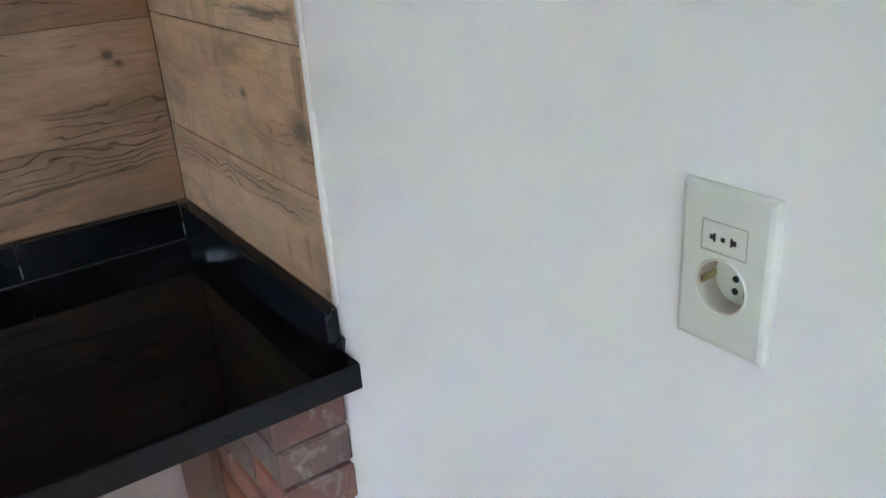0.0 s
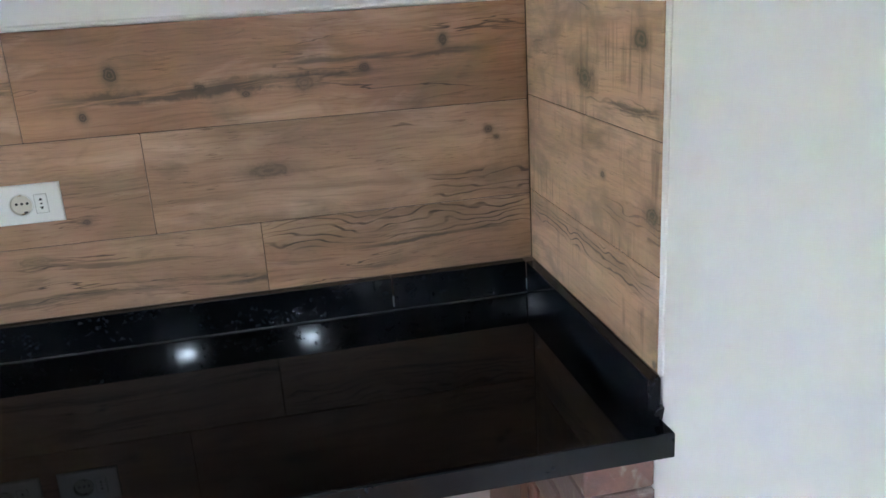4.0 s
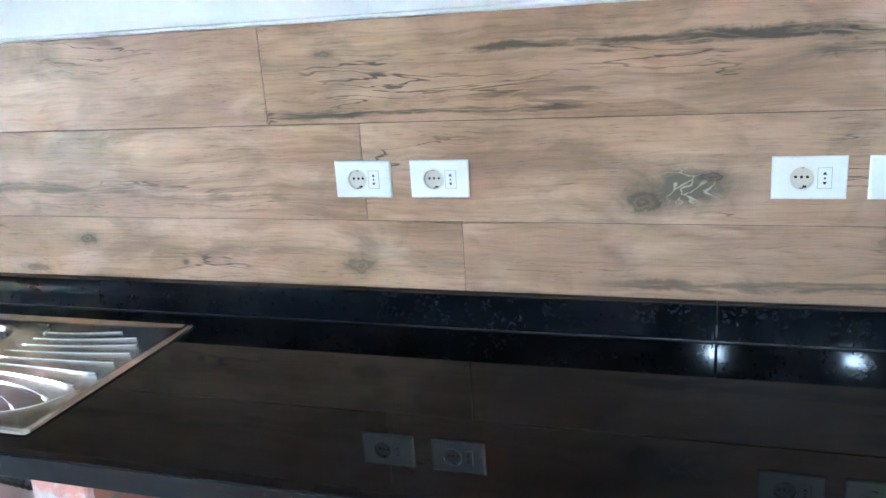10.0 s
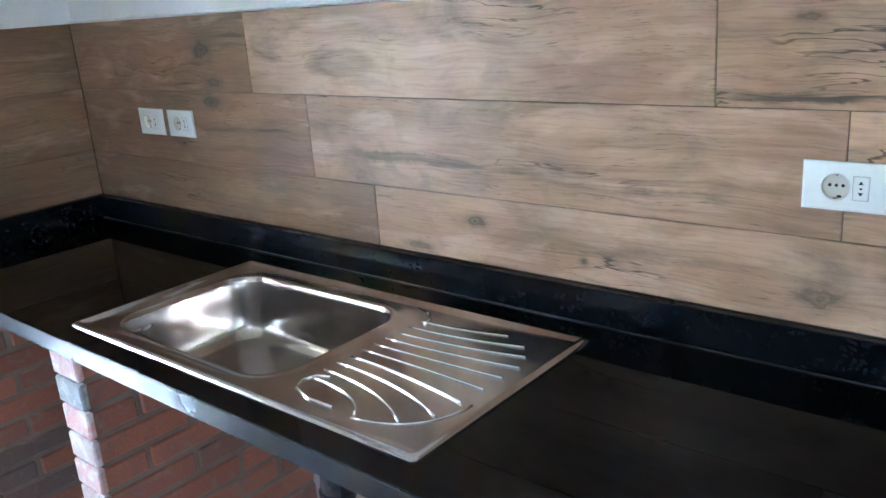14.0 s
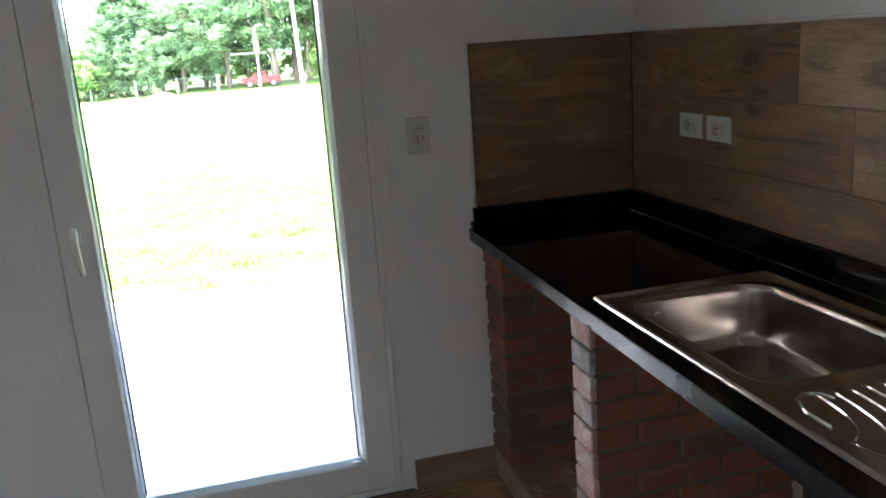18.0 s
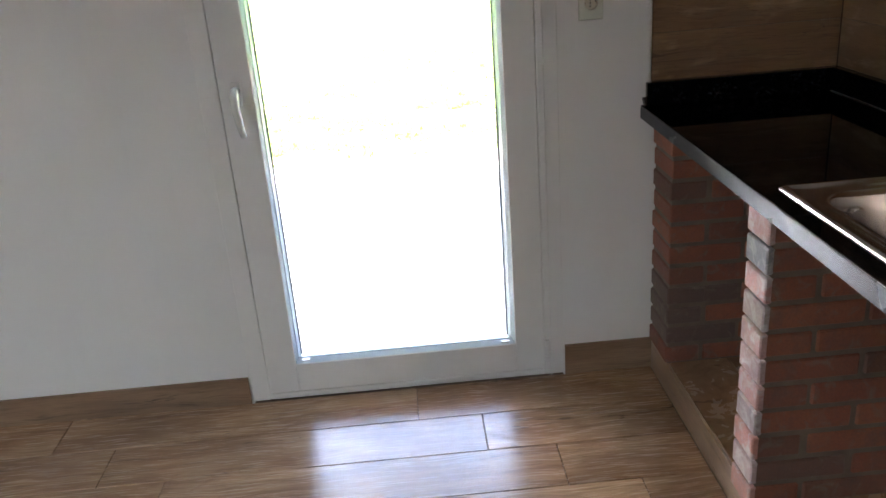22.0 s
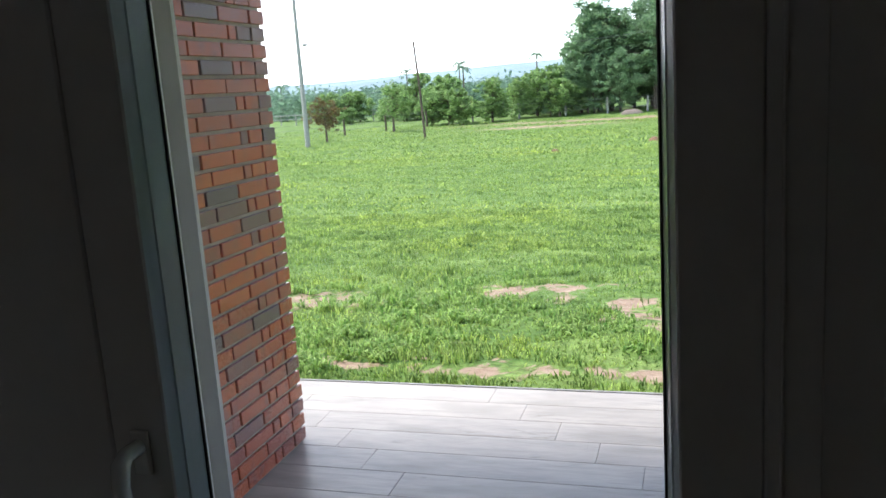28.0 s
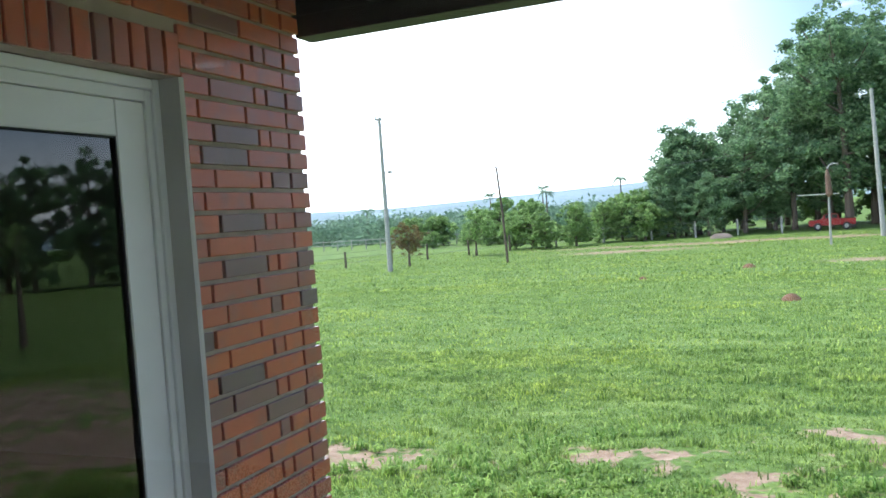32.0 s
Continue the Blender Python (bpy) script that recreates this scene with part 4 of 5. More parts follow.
def socket(m, label, plate_mat, clip=True, deep=-0.0010):
    """A wide plate with a round earthed socket and a small two-pin module; its back lies on y = 0, its face looks to -y."""
    W, H, D = 0.121, 0.0755, 0.0075
    s = new("wall_socket")
    cx = -0.0115
    k = 64
    loops = [rect_ring(W, H, -0.0, k, cx=cx), rect_ring(W, H, -D * 0.45, k, cx=cx), rect_ring(W - 0.003, H - 0.003, -D * 0.85, k, cx=cx), rect_ring(W - 0.010, H - 0.010, -D, k, cx=cx)]
    # corners snapped so that the outline stays a rectangle
    def corners(lp, w, h):
        out = []
        for p in lp:
            out.append(p)
        for sx in (-1, 1):
            for sz in (-1, 1):
                c = (sx * w / 2, lp[0][1], sz * h / 2)
                j = min(range(len(out)), key=lambda i: (out[i][0] - c[0]) ** 2 + (out[i][2] - c[2]) ** 2)
                out[j] = c
        return out
    loops = [corners(lp, w, h) for lp, w, h in zip(loops, (W, W, W - 0.003, W - 0.010), (H, H, H - 0.003, H - 0.010))]
    loops += [ring(cx, 0, 0.0215, -D - 0.0002, k), ring(cx, 0, 0.0205, -D - 0.0014, k), ring(cx, 0, 0.0195, -D - 0.0008, k)]
    def sub(name, bm, mat, smooth=False, lab=""):
        o = new(name, mesh_of(name, bm, mat, smooth))
        o.parent = s
        if lab:
            tagged(o, lab)
        return o
    sub("cover_plate", loft_bm(loops, deep < 0), plate_mat)
    sub("socket_well", loft_bm([ring(cx, 0, 0.0195, -D - 0.0008, k), ring(cx, 0, 0.0185, deep, k)]), M_WELL, lab="cream round well")
    sub("well_floor", loft_bm([ring(cx, 0, 0.0186, deep + 0.0006, k), ring(cx, 0, 0.0186, deep, k)], True, True), M_WELL if deep < 0 else plate_mat)
    for hx in (-0.0095, 0.0, 0.0095):
        sub("pin_hole", loft_bm([ring(cx + hx, 0.001, r, y, 12) for r, y in ((0.0026, deep), (0.0026, deep - 0.0006))], False, True), M_HOLE)
    if clip:
        for sz in (-1, 1):
            sub("earth_clip", box_bm(cx - 0.003, cx + 0.003, -0.006, deep - 0.0002, sz * 0.0178 - 0.001, sz * 0.0178 + 0.001, 0.0004), M_BRASS)
        sub("earth_clip_slot", box_bm(cx + 0.002, cx + 0.008, deep - 0.0030, deep - 0.0002, -0.0172, -0.0140), M_HOLE)
    ix = 0.0245
    insert = sub("module_insert", box_bm(ix - 0.0105, ix + 0.0105, -D - 0.0012, -D + 0.002, -0.0175, 0.0175, 0.0009), plate_mat)
    def mark(x0, x1, z0, z1):
        o = new("pin_slot", mesh_of("pin_slot", box_bm(x0, x1, -D - 0.0016, -D, z0, z1), M_HOLE))
        o.parent = insert
    mark(ix - 0.0016, ix + 0.0016, -0.0016, 0.0016)
    for sz in (-1, 1):
        mark(ix - 0.0032, ix + 0.0032, sz * 0.0068 - 0.0008, sz * 0.0068 + 0.0008)
        mark(ix - 0.0018, ix + 0.0018, sz * 0.0088 - 0.0018, sz * 0.0088 + 0.0018)
    # thin grey bars paint the shaded gap round the module
    frame_b = []
    for x0, x1, z0, z1 in ((-0.0115, -0.0108, -0.0185, 0.0185), (0.0108, 0.0115, -0.0185, 0.0185), (-0.0115, 0.0115, -0.0185, -0.0179), (-0.0115, 0.0115, 0.0179, 0.0185)):
        frame_b.append(box_bm(ix + x0, ix + x1, -D - 0.0004, -D + 0.001, z0, z1))
    sub("module_gap_shade", merge_bm(*frame_b), M_GAP)
    s.matrix_basis = m
    return tagged(s, label, "socket", "wall sockets")


for sx, sz in ((-1.140, 1.2445), (-0.986, 1.2445), (-1.970, 1.2445), (-1.808, 1.2445), (-3.861, 1.267), (-3.711, 1.267)):
    socket(pose(sx, 0, sz), "white wide wall socket on the wood-look tiles", M_PLATE)
socket(pose(XE, -1.2295, 1.2805, 0, 0, 0) @ pose(0, 0, 0, 0, 0, -90) @ pose(0, 0, 0, 0, -90, 0), "cream upright wall socket on the white wall", M_PLATE_OLD, True, 0.011)
socket(pose(XW, -0.775, 1.272, 0, 0, 0) @ pose(0, 0, 0, 0, 0, 90) @ pose(0, 0, 0, 0, -90, 0), "cream upright wall socket beside the door", M_PLATE_OLD)

# ---- glazed door ----
door = thing("door_1", (XW, -1.43, 0.0), "white glazed plastic door with a lever handle, closed", "door", kind="structure")


def bar(name, x0, x1, y0, y1, z0, z1, mat, parent, bevel=0.003, label=""):
    return part(name, box_bm(x0, x1, y0, y1, z0, z1, bevel), mat, parent, label)


FY0, FY1, FT = -1.981, -0.878, 2.17           # frame outside
AY0, AY1 = -1.918, -0.946                     # sash outside
BY0, BY1, BZ0, BZ1 = -1.815, -1.048, 0.132, 2.02   # bead outside
GY0, GY1, GZ0, GZ1 = -1.803, -1.066, 0.124, 1.997  # glass in view
XF = XW + 0.002
outer = bar("frame_jamb", -4.375, XF, FY0, AY0 - 0.001, 0.0, FT, M_PVC, door)
bar("frame_jamb", -4.375, XF, AY1 + 0.001, FY1, 0.0, FT, M_PVC, door)
bar("frame_head", -4.375, XF - 0.0005, AY0, AY1, 2.112, FT, M_PVC, door)
bar("threshold", -4.40, XW + 0.0015, AY0, AY1, 0.0, 0.022, M_PVC, door)
XS = XF - 0.0025
sash = bar("sash_stile", -4.341, XS, AY0, BY0, 0.024, 2.110, M_PVC, door)
bar("sash_stile", -4.341, XS, BY1, AY1, 0.024, 2.110, M_PVC, door)
bar("sash_rail", -4.341, XS - 0.0005, BY0 + 0.0005, BY1 - 0.0005, 0.024, BZ0, M_PVC, door)
bar("sash_rail", -4.341, XS - 0.0005, BY0 + 0.0005, BY1 - 0.0005, BZ1, 2.110, M_PVC, door)
bar("frame_rebate", -4.375, XF + 0.006, AY1 + 0.018, AY1 + 0.022, 0.0, FT - 0.004, M_PVC, door, 0.001)


XB0, XB1 = XS - 0.003, -4.330
out4 = [(XB0, BY0, BZ0), (XB0, BY1, BZ0), (XB0, BY1, BZ1), (XB0, BY0, BZ1)]
mid4 = [(XB0 - 0.022, BY0 + 0.006, BZ0 + 0.009), (XB0 - 0.022, BY1 - 0.008, BZ0 + 0.009), (XB0 - 0.022, BY1 - 0.008, BZ1 - 0.009), (XB0 - 0.022, BY0 + 0.007, BZ1 - 0.009)]
mid5 = [(XB0 - 0.024, BY0 + 0.009, BZ0 + 0.012), (XB0 - 0.024, BY1 - 0.010, BZ0 + 0.012), (XB0 - 0.024, BY1 - 0.010, BZ1 - 0.012), (XB0 - 0.024, BY0 + 0.009, BZ1 - 0.012)]
in4 = [(XB1, GY0, GZ0), (XB1, GY1, GZ0), (XB1, GY1, GZ1), (XB1, GY0, GZ1)]
for i in range(4):
    j = (i + 1) % 4
    bm = bmesh.new()
    rr = [[bm.verts.new(q[i]), bm.verts.new(q[j])] for q in (out4, mid4, mid5, in4)]
    for a, b in zip(rr, rr[1:]):
        bm.faces.new((a[0], a[1], b[1], b[0]))
    bmesh.ops.solidify(bm, geom=bm.faces[:], thickness=0.002)
    part("glazing_bead", bm, M_BEAD, door, "glazing bead with bluish daylight in its colour")
for i in range(4):
    j = (i + 1) % 4
    part("gasket", tube_bm([(XB1 + 0.001, in4[i][1], in4[i][2]), (XB1 + 0.001, in4[j][1], in4[j][2])], 0.0035, 6), M_BLACK, door, "black rubber gasket")
pane = part("glass_pane", box_bm(-4.340, -4.332, GY0 - 0.010, GY1 + 0.010, GZ0 - 0.005, GZ1 + 0.012), M_GLASS, door, "clear glass")
pane.visible_shadow = False
for ya, yb in ((BY0 - 0.010, GY0 - 0.008), (GY1 + 0.002, BY1 + 0.010)):
    bar("outer_stop", -4.354, -4.342, ya, yb, BZ0 + 0.001, BZ1 - 0.001, M_PVC, door, 0.002)
for yc in (BY0 + 0.035, BY1 - 0.035):
    bar("bead_clip", XB0 - 0.018, XB0 - 0.001, yc - 0.014, yc + 0.014, BZ0 + 0.004, BZ0 + 0.010, M_PLATE, door, 0.001)
bar("hinge_cover", XF, XF + 0.012, -0.945, -0.931, 0.045, 0.140, M_PVC, door, 0.003)
hz = 1.077
handle = part("door_handle", box_bm(XS, XS + 0.010, -1.880, -1.848, hz - 0.038, hz + 0.038, 0.004, 2), M_PLATE, door, "white lever handle turned down")
part("lever", tube_bm([(XS + 0.008, -1.864, hz + 0.012), (XS + 0.042, -1.864, hz + 0.012), (XS + 0.056, -1.864, hz + 0.002), (XS + 0.063, -1.863, hz - 0.03), (XS + 0.061, -1.860, hz - 0.075), (XS + 0.055, -1.854, hz - 0.122)], [0.013, 0.013, 0.015, 0.014, 0.012, 0.009], 12), M_PLATE, handle, smooth=True)

# ---- outside: ground, terrace ----
ZT = -0.02
XT = -7.465


def ground_z(x, y):
    d = -7.5 - x
    if d <= 0:
        return -0.10
    if d < 41:
        return -0.10 - 0.021 * d
    if d < 54:
        return -0.961 + 0.027 * (d - 41)
    return -0.61


SOIL = [(-10.06, -2.35, 0.24, 0.52), (-9.62, -1.42, 0.20, 0.36), (-9.05, -0.92, 0.42, 0.36), (-10.98, -0.75, 0.25, 0.40), (-7.96, -1.35, 0.12, 1.35), (-8.0, -3.2, 0.10, 0.5), (-9.75, -4.35, 0.28, 0.7), (-9.6, 1.6, 1.3, 2.0), (-10.6, 4.2, 1.8, 2.4), (-8.7, 3.4, 0.7, 2.0), (-51.5, -9.5, 0.8, 4.5), (-24, 1.0, 0.25, 0.5), (-36, 1.6, 0.9, 1.5), (-55, -3, 0.9, 12)]


def soil_at(x, y):
    s = 0.0
    if x > -14:
        x, y = x + 0.22 * noise.noise((x * 2.1, y * 2.1, 8)), y + 0.30 * noise.noise((x * 1.8, y * 1.8, 21))
    for cx, cy, rx, ry in SOIL:
        s = max(s, 1.0 - 0.5 * math.hypot((x - cx) / rx, (y - cy) / ry))
    return max(0.0, s)


def axis(parts):
    out = []
    for a, b, k in parts:
        out += list(np.linspace(a, b, k, endpoint=False))
    return out + [parts[-1][1]]


gxs = axis([(-3000, -300, 6), (-300, -62, 12), (-62, -30, 40), (-30, -14, 60), (-14, -7.47, 66), (-7.47, 0.4, 6), (0.4, 300, 6), (300, 3000, 3)])
gys = axis([(-3000, -200, 6), (-200, -40, 10), (-40, -12, 40), (-12, 6, 160), (6, 40, 50), (40, 300, 6), (300, 3000, 3)])
gv, gf, gs = [], [], []
for x in gxs:
    for y in gys:
        z = ground_z(x, y)
        if -62 < x < -7.6 and -40 < y < 40:
            f = min(1.0, (-7.6 - x) / 1.5)
            z += f * (0.035 * noise.noise((x * 1.1, y * 0.7, 0)) + 0.05 * noise.noise((x * 0.3, y * 0.3, 4)))
        elif x > -7.47:
            z = -0.30
        gv.append((x, y, z))
        gs.append(soil_at(x, y))
ny = len(gys)
gf = [(i * ny + j, (i + 1) * ny + j, (i + 1) * ny + j + 1, i * ny + j + 1) for i in range(len(gxs) - 1) for j in range(ny - 1)]
gme = numpy_mesh("ground", gv, gf, M_LAWN)
gme.polygons.foreach_set("use_smooth", [True] * len(gme.polygons))
soil_attr = gme.attributes.new("soil", "FLOAT", "POINT")
soil_attr.data.foreach_set("value", gs)
ground = tagged(new("ground", gme), "green lawn with bare reddish soil patches", kind="structure")

pavement = single("pavement", box_bm(XT, XW - 0.2, -6.0, 6.0, -0.35, ZT - 0.010, 0.004), M_GROUT, "covered terrace floor of pale wood-look tiles", kind="structure")


def flat_piece(parent, mesh, cx, cy, z):
    """A plank lying flat, its grain along y."""
    m = Matrix(((0, 0, 1, cx), (1, 0, 0, cy), (0, 1, 0, z), (0, 0, 0, 1)))
    return piece("plank", mesh, parent, m)


def rows_of_planks(parent, x_edge, width, n_rows, y0, y1, joint0, shift, length, z, mat):
    """Rows run along y; row k lies between x_edge - (k+1)*width and x_edge - k*width."""
    full = mesh_of("plank", box_bm(-length / 2 + 0.001, length / 2 - 0.001, -0.010, 0.0, -width / 2 + 0.001, width / 2 - 0.001, 0.0012), mat)
    for k in range(n_rows):
        cx = x_edge - (k + 0.5) * width
        j = joint0 - shift * k
        while j > y0:
            j -= length
        while j < y1:
            a, b = max(j, y0), min(j + length, y1)
            if b - a > 0.03:
                me = full if b - a > length - 0.002 else mesh_of("plank", box_bm(-(b - a) / 2 + 0.001, (b - a) / 2 - 0.001, -0.010, 0.0, -width / 2 + 0.001, width / 2 - 0.001, 0.0012), mat)
                flat_piece(parent, me, cx, (a + b) / 2, z)
            j += length


# ---- wing wall of brick, with a glazed door ----
WY = -2.850
WEND = -6.645
OX0, OX1, OZ = -5.952, -4.70, 2.198
wing = single("wall_wing", merge_bm(box_bm(WEND + 0.015, OX0 - 0.0, WY - 0.24, WY - 0.013, -0.3, 2.62), box_bm(OX1, XW - 0.2, WY - 0.24, WY - 0.013, -0.3, 2.62), box_bm(OX0, OX1, WY - 0.24, WY - 0.013, OZ + 0.002, 2.62), box_bm(OX0, OX1, WY - 0.24, WY - 0.013, -0.3, -0.005)), M_MORTAR_DARK, "red and dark clinker brick wall of the house wing", kind="structure")
# added box, its walls painted near-black in place of the room's shade
wing_room = single("wall_wing_room", merge_bm(box_bm(-6.4, -4.3, -5.5, -5.4, -0.3, 2.6), box_bm(-6.5, -6.4, -5.5, -3.1, -0.3, 2.6), box_bm(-6.5, -4.3, -5.5, -3.1, 2.6, 2.7), box_bm(-6.5, -4.3, -5.5, -3.1, -0.3, -0.2)), M_BLACK, "black box standing in for the dim room behind the glass", kind="structure")
reveal = single("trim_reveal", merge_bm(box_bm(OX0 - 0.004, OX0 + 0.003, WY - 0.075, WY + 0.002, -0.005, OZ), box_bm(OX0 - 0.018, OX0 - 0.004, WY - 0.012, WY + 0.003, -0.005, OZ + 0.0)), M_REVEAL, "taupe rendered reveal beside the wing's glazed door", kind="structure")

wdoor = thing("door_2", (-5.3, WY - 0.08, 0.0), "white framed glazed door in the brick wall, closed", "door", kind="structure")
wy = WY - 0.072
for nm, xa, xb, za, zb, dy in (("frame_jamb", OX0 + 0.002, OX0 + 0.030, 0.0, OZ, 0.0), ("frame_jamb", OX0 + 0.031, OX0 + 0.056, 0.0, OZ - 0.034, 0.010), ("frame_head", OX0 + 0.0305, OX1, OZ - 0.033, OZ - 0.001, 0.001), ("frame_head", OX0 + 0.057, OX1, OZ - 0.070, OZ - 0.034, 0.010), ("sash_stile", OX0 + 0.058, OX0 + 0.172, 0.03, OZ - 0.072, 0.018), ("sash_rail", OX0 + 0.173, OX1 - 0.15, OZ - 0.178, OZ - 0.072, 0.0185), ("sash_rail", OX0 + 0.173, OX1 - 0.15, 0.03, 0.14, 0.0185), ("sash_stile", OX1 - 0.149, OX1 - 0.03, 0.03, OZ - 0.072, 0.018), ("frame_jamb", OX1 - 0.029, OX1, 0.0, OZ - 0.035, 0.0)):
    part(nm, box_bm(xa, xb, wy - 0.075, wy - dy, za, zb, 0.003), M_PVC, wdoor)
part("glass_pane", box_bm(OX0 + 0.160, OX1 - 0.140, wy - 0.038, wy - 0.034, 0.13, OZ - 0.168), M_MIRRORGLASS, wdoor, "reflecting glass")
for xa, xb, za, zb in ((OX0 + 0.172, OX0 + 0.177, 0.14, OZ - 0.178), (OX0 + 0.177, OX1 - 0.15, OZ - 0.183, OZ - 0.178)):
    part("gasket", box_bm(xa, xb, wy - 0.033, wy - 0.024, za, zb), M_BLACK, wdoor)

# ---- terrace roof: eave beams and soffit ----
single("eave_beam", box_bm(-6.86, -6.74, -2.92, 6.0, 2.46, 2.545, 0.004), M_DARKWOOD, "dark painted eave beam above the terrace", "beam")
single("eave_fascia", box_bm(-7.02, -6.98, -6.0, 6.0, 2.56, 2.70, 0.003), M_DARKWOOD, "dark fascia board of the roof edge", "fascia")
single("roof", merge_bm(box_bm(-7.02, 0.5, -8.4, 6.0, 2.78, 2.86), box_bm(-7.0, -6.98, -2.86, 6.0, 2.70, 2.779)), M_DARKWOOD, "dark roof over the house and terrace", kind="structure")
single("ceiling_terrace", box_bm(-6.979, XW - 0.2, -2.86, 6.0, 2.70, 2.779), M_SOFFIT, "pale boarded terrace ceiling", kind="structure")
for ry in np.arange(-2.6, 6.0, 1.1):
    single("roof_rafter", box_bm(-6.97, XW - 0.21, ry, ry + 0.07, 2.55, 2.699, 0.003), M_DARKWOOD, "dark painted roof rafter", "rafter", "terrace rafters")
single("wing_roof_edge", box_bm(-6.72, XW - 0.2, -6.0, WY - 0.02, 2.621, 2.77, 0.003), M_DARKWOOD, "dark boarding above the brick wing", kind="structure")


# ---- trees ----
def leaf_cloud(rng, centres, radii, count, size, flat=0.75):
    """Leaf quads scattered in lumps; returns points and faces."""
    k = rng.integers(0, len(centres), count)
    c, r = np.array(centres)[k], np.array(radii)[k][:, None]
    d = rng.normal(size=(count, 3))
    d /= np.linalg.norm(d, axis=1, keepdims=True)
    d[:, 2] *= flat
    p = c + d * r * (0.25 + 0.8 * rng.uniform(0, 1, (count, 1)) + 0.35 * np.maximum(0, rng.normal(size=(count, 1)) - 0.8))
    a = rng.normal(size=(count, 3))
    a[:, 2] *= 0.5
    a /= np.linalg.norm(a, axis=1, keepdims=True)
    b = np.cross(a, rng.normal(size=(count, 3)))
    b /= np.linalg.norm(b, axis=1, keepdims=True)
    s = size * rng.uniform(0.6, 1.4, (count, 1))
    v = np.stack([p - a * s, p - b * s * 0.45, p + a * s, p + b * s * 0.45], 1).reshape(-1, 3)
    f = np.arange(count * 4).reshape(-1, 4)
    return v, f


def make_tree(name, seed, height, spread, base, leaves, label, mat, leaf=0.20, category="tree", group="trees"):
    rng = np.random.default_rng(seed)
    t = thing(name, (0, 0, 0), label, category, group)
    lean = rng.uniform(-0.06, 0.06, 2) * height
    pts = [(lean[0] * f * f, lean[1] * f * f, height * 0.8 * f) for f in (0, 0.15, 0.35, 0.6, 0.85, 1.0)]
    r0 = 0.016 * height + 0.03
    bms = [tube_bm(pts, [r0 * s for s in (1.25, 1.0, 0.85, 0.6, 0.35, 0.15)], 8)]
    cs, rs = [], []
    n_limb = 15
    for i in range(n_limb):
        f = base + (0.95 - base) * (i + rng.uniform(0, 0.8)) / n_limb
        a = rng.uniform(0, 2 * math.pi)
        reach = spread * (1.05 - 0.65 * abs(f - 0.55) * 1.6) * rng.uniform(0.6, 1.1)
        st = np.array([lean[0] * f * f, lean[1] * f * f, height * 0.8 * f])
        en = st + np.array([math.cos(a) * reach, math.sin(a) * reach, height * rng.uniform(0.08, 0.2)])
        md = (st + en) / 2 + np.array([0, 0, -0.03 * height])
        bms.append(tube_bm([tuple(st), tuple(md), tuple(en)], [r0 * 0.38, r0 * 0.25, r0 * 0.08], 6))
        for q in range(8):
            g = rng.uniform(0.25, 1.10)
            cs.append(st + (en - st) * g + rng.normal(size=3) * spread * 0.20)
            rs.append(spread * rng.uniform(0.09, 0.24))
    for q in range(9):
        cs.append(np.array([lean[0], lean[1], height * rng.uniform(0.80, 0.95)]) + rng.normal(size=3) * spread * 0.15)
        rs.append(spread * rng.uniform(0.10, 0.24))
    part("trunk", merge_bm(*bms), M_BARK, t)
    v, f = leaf_cloud(rng, cs, rs, int(leaves * 2.4), leaf * 0.80, 0.75)
    o = new("crown", numpy_mesh("crown", v.tolist(), f.tolist(), mat))
    o.parent = t
    return t


rng = np.random.default_rng(11)
TREE_LABEL = "tall leafy green tree at the edge of the lawn"
kinds = [make_tree("tree", 20 + i, h, s, b, n, TREE_LABEL, M_LEAF, lf) for i, (h, s, b, n, lf) in enumerate(((11.0, 3.6, 0.22, 8500, 0.17), (9.5, 3.2, 0.18, 8000, 0.16), (13.5, 3.8, 0.25, 9500, 0.17), (8.0, 3.0, 0.10, 7500, 0.16), (12.0, 3.3, 0.28, 8500, 0.17)))]
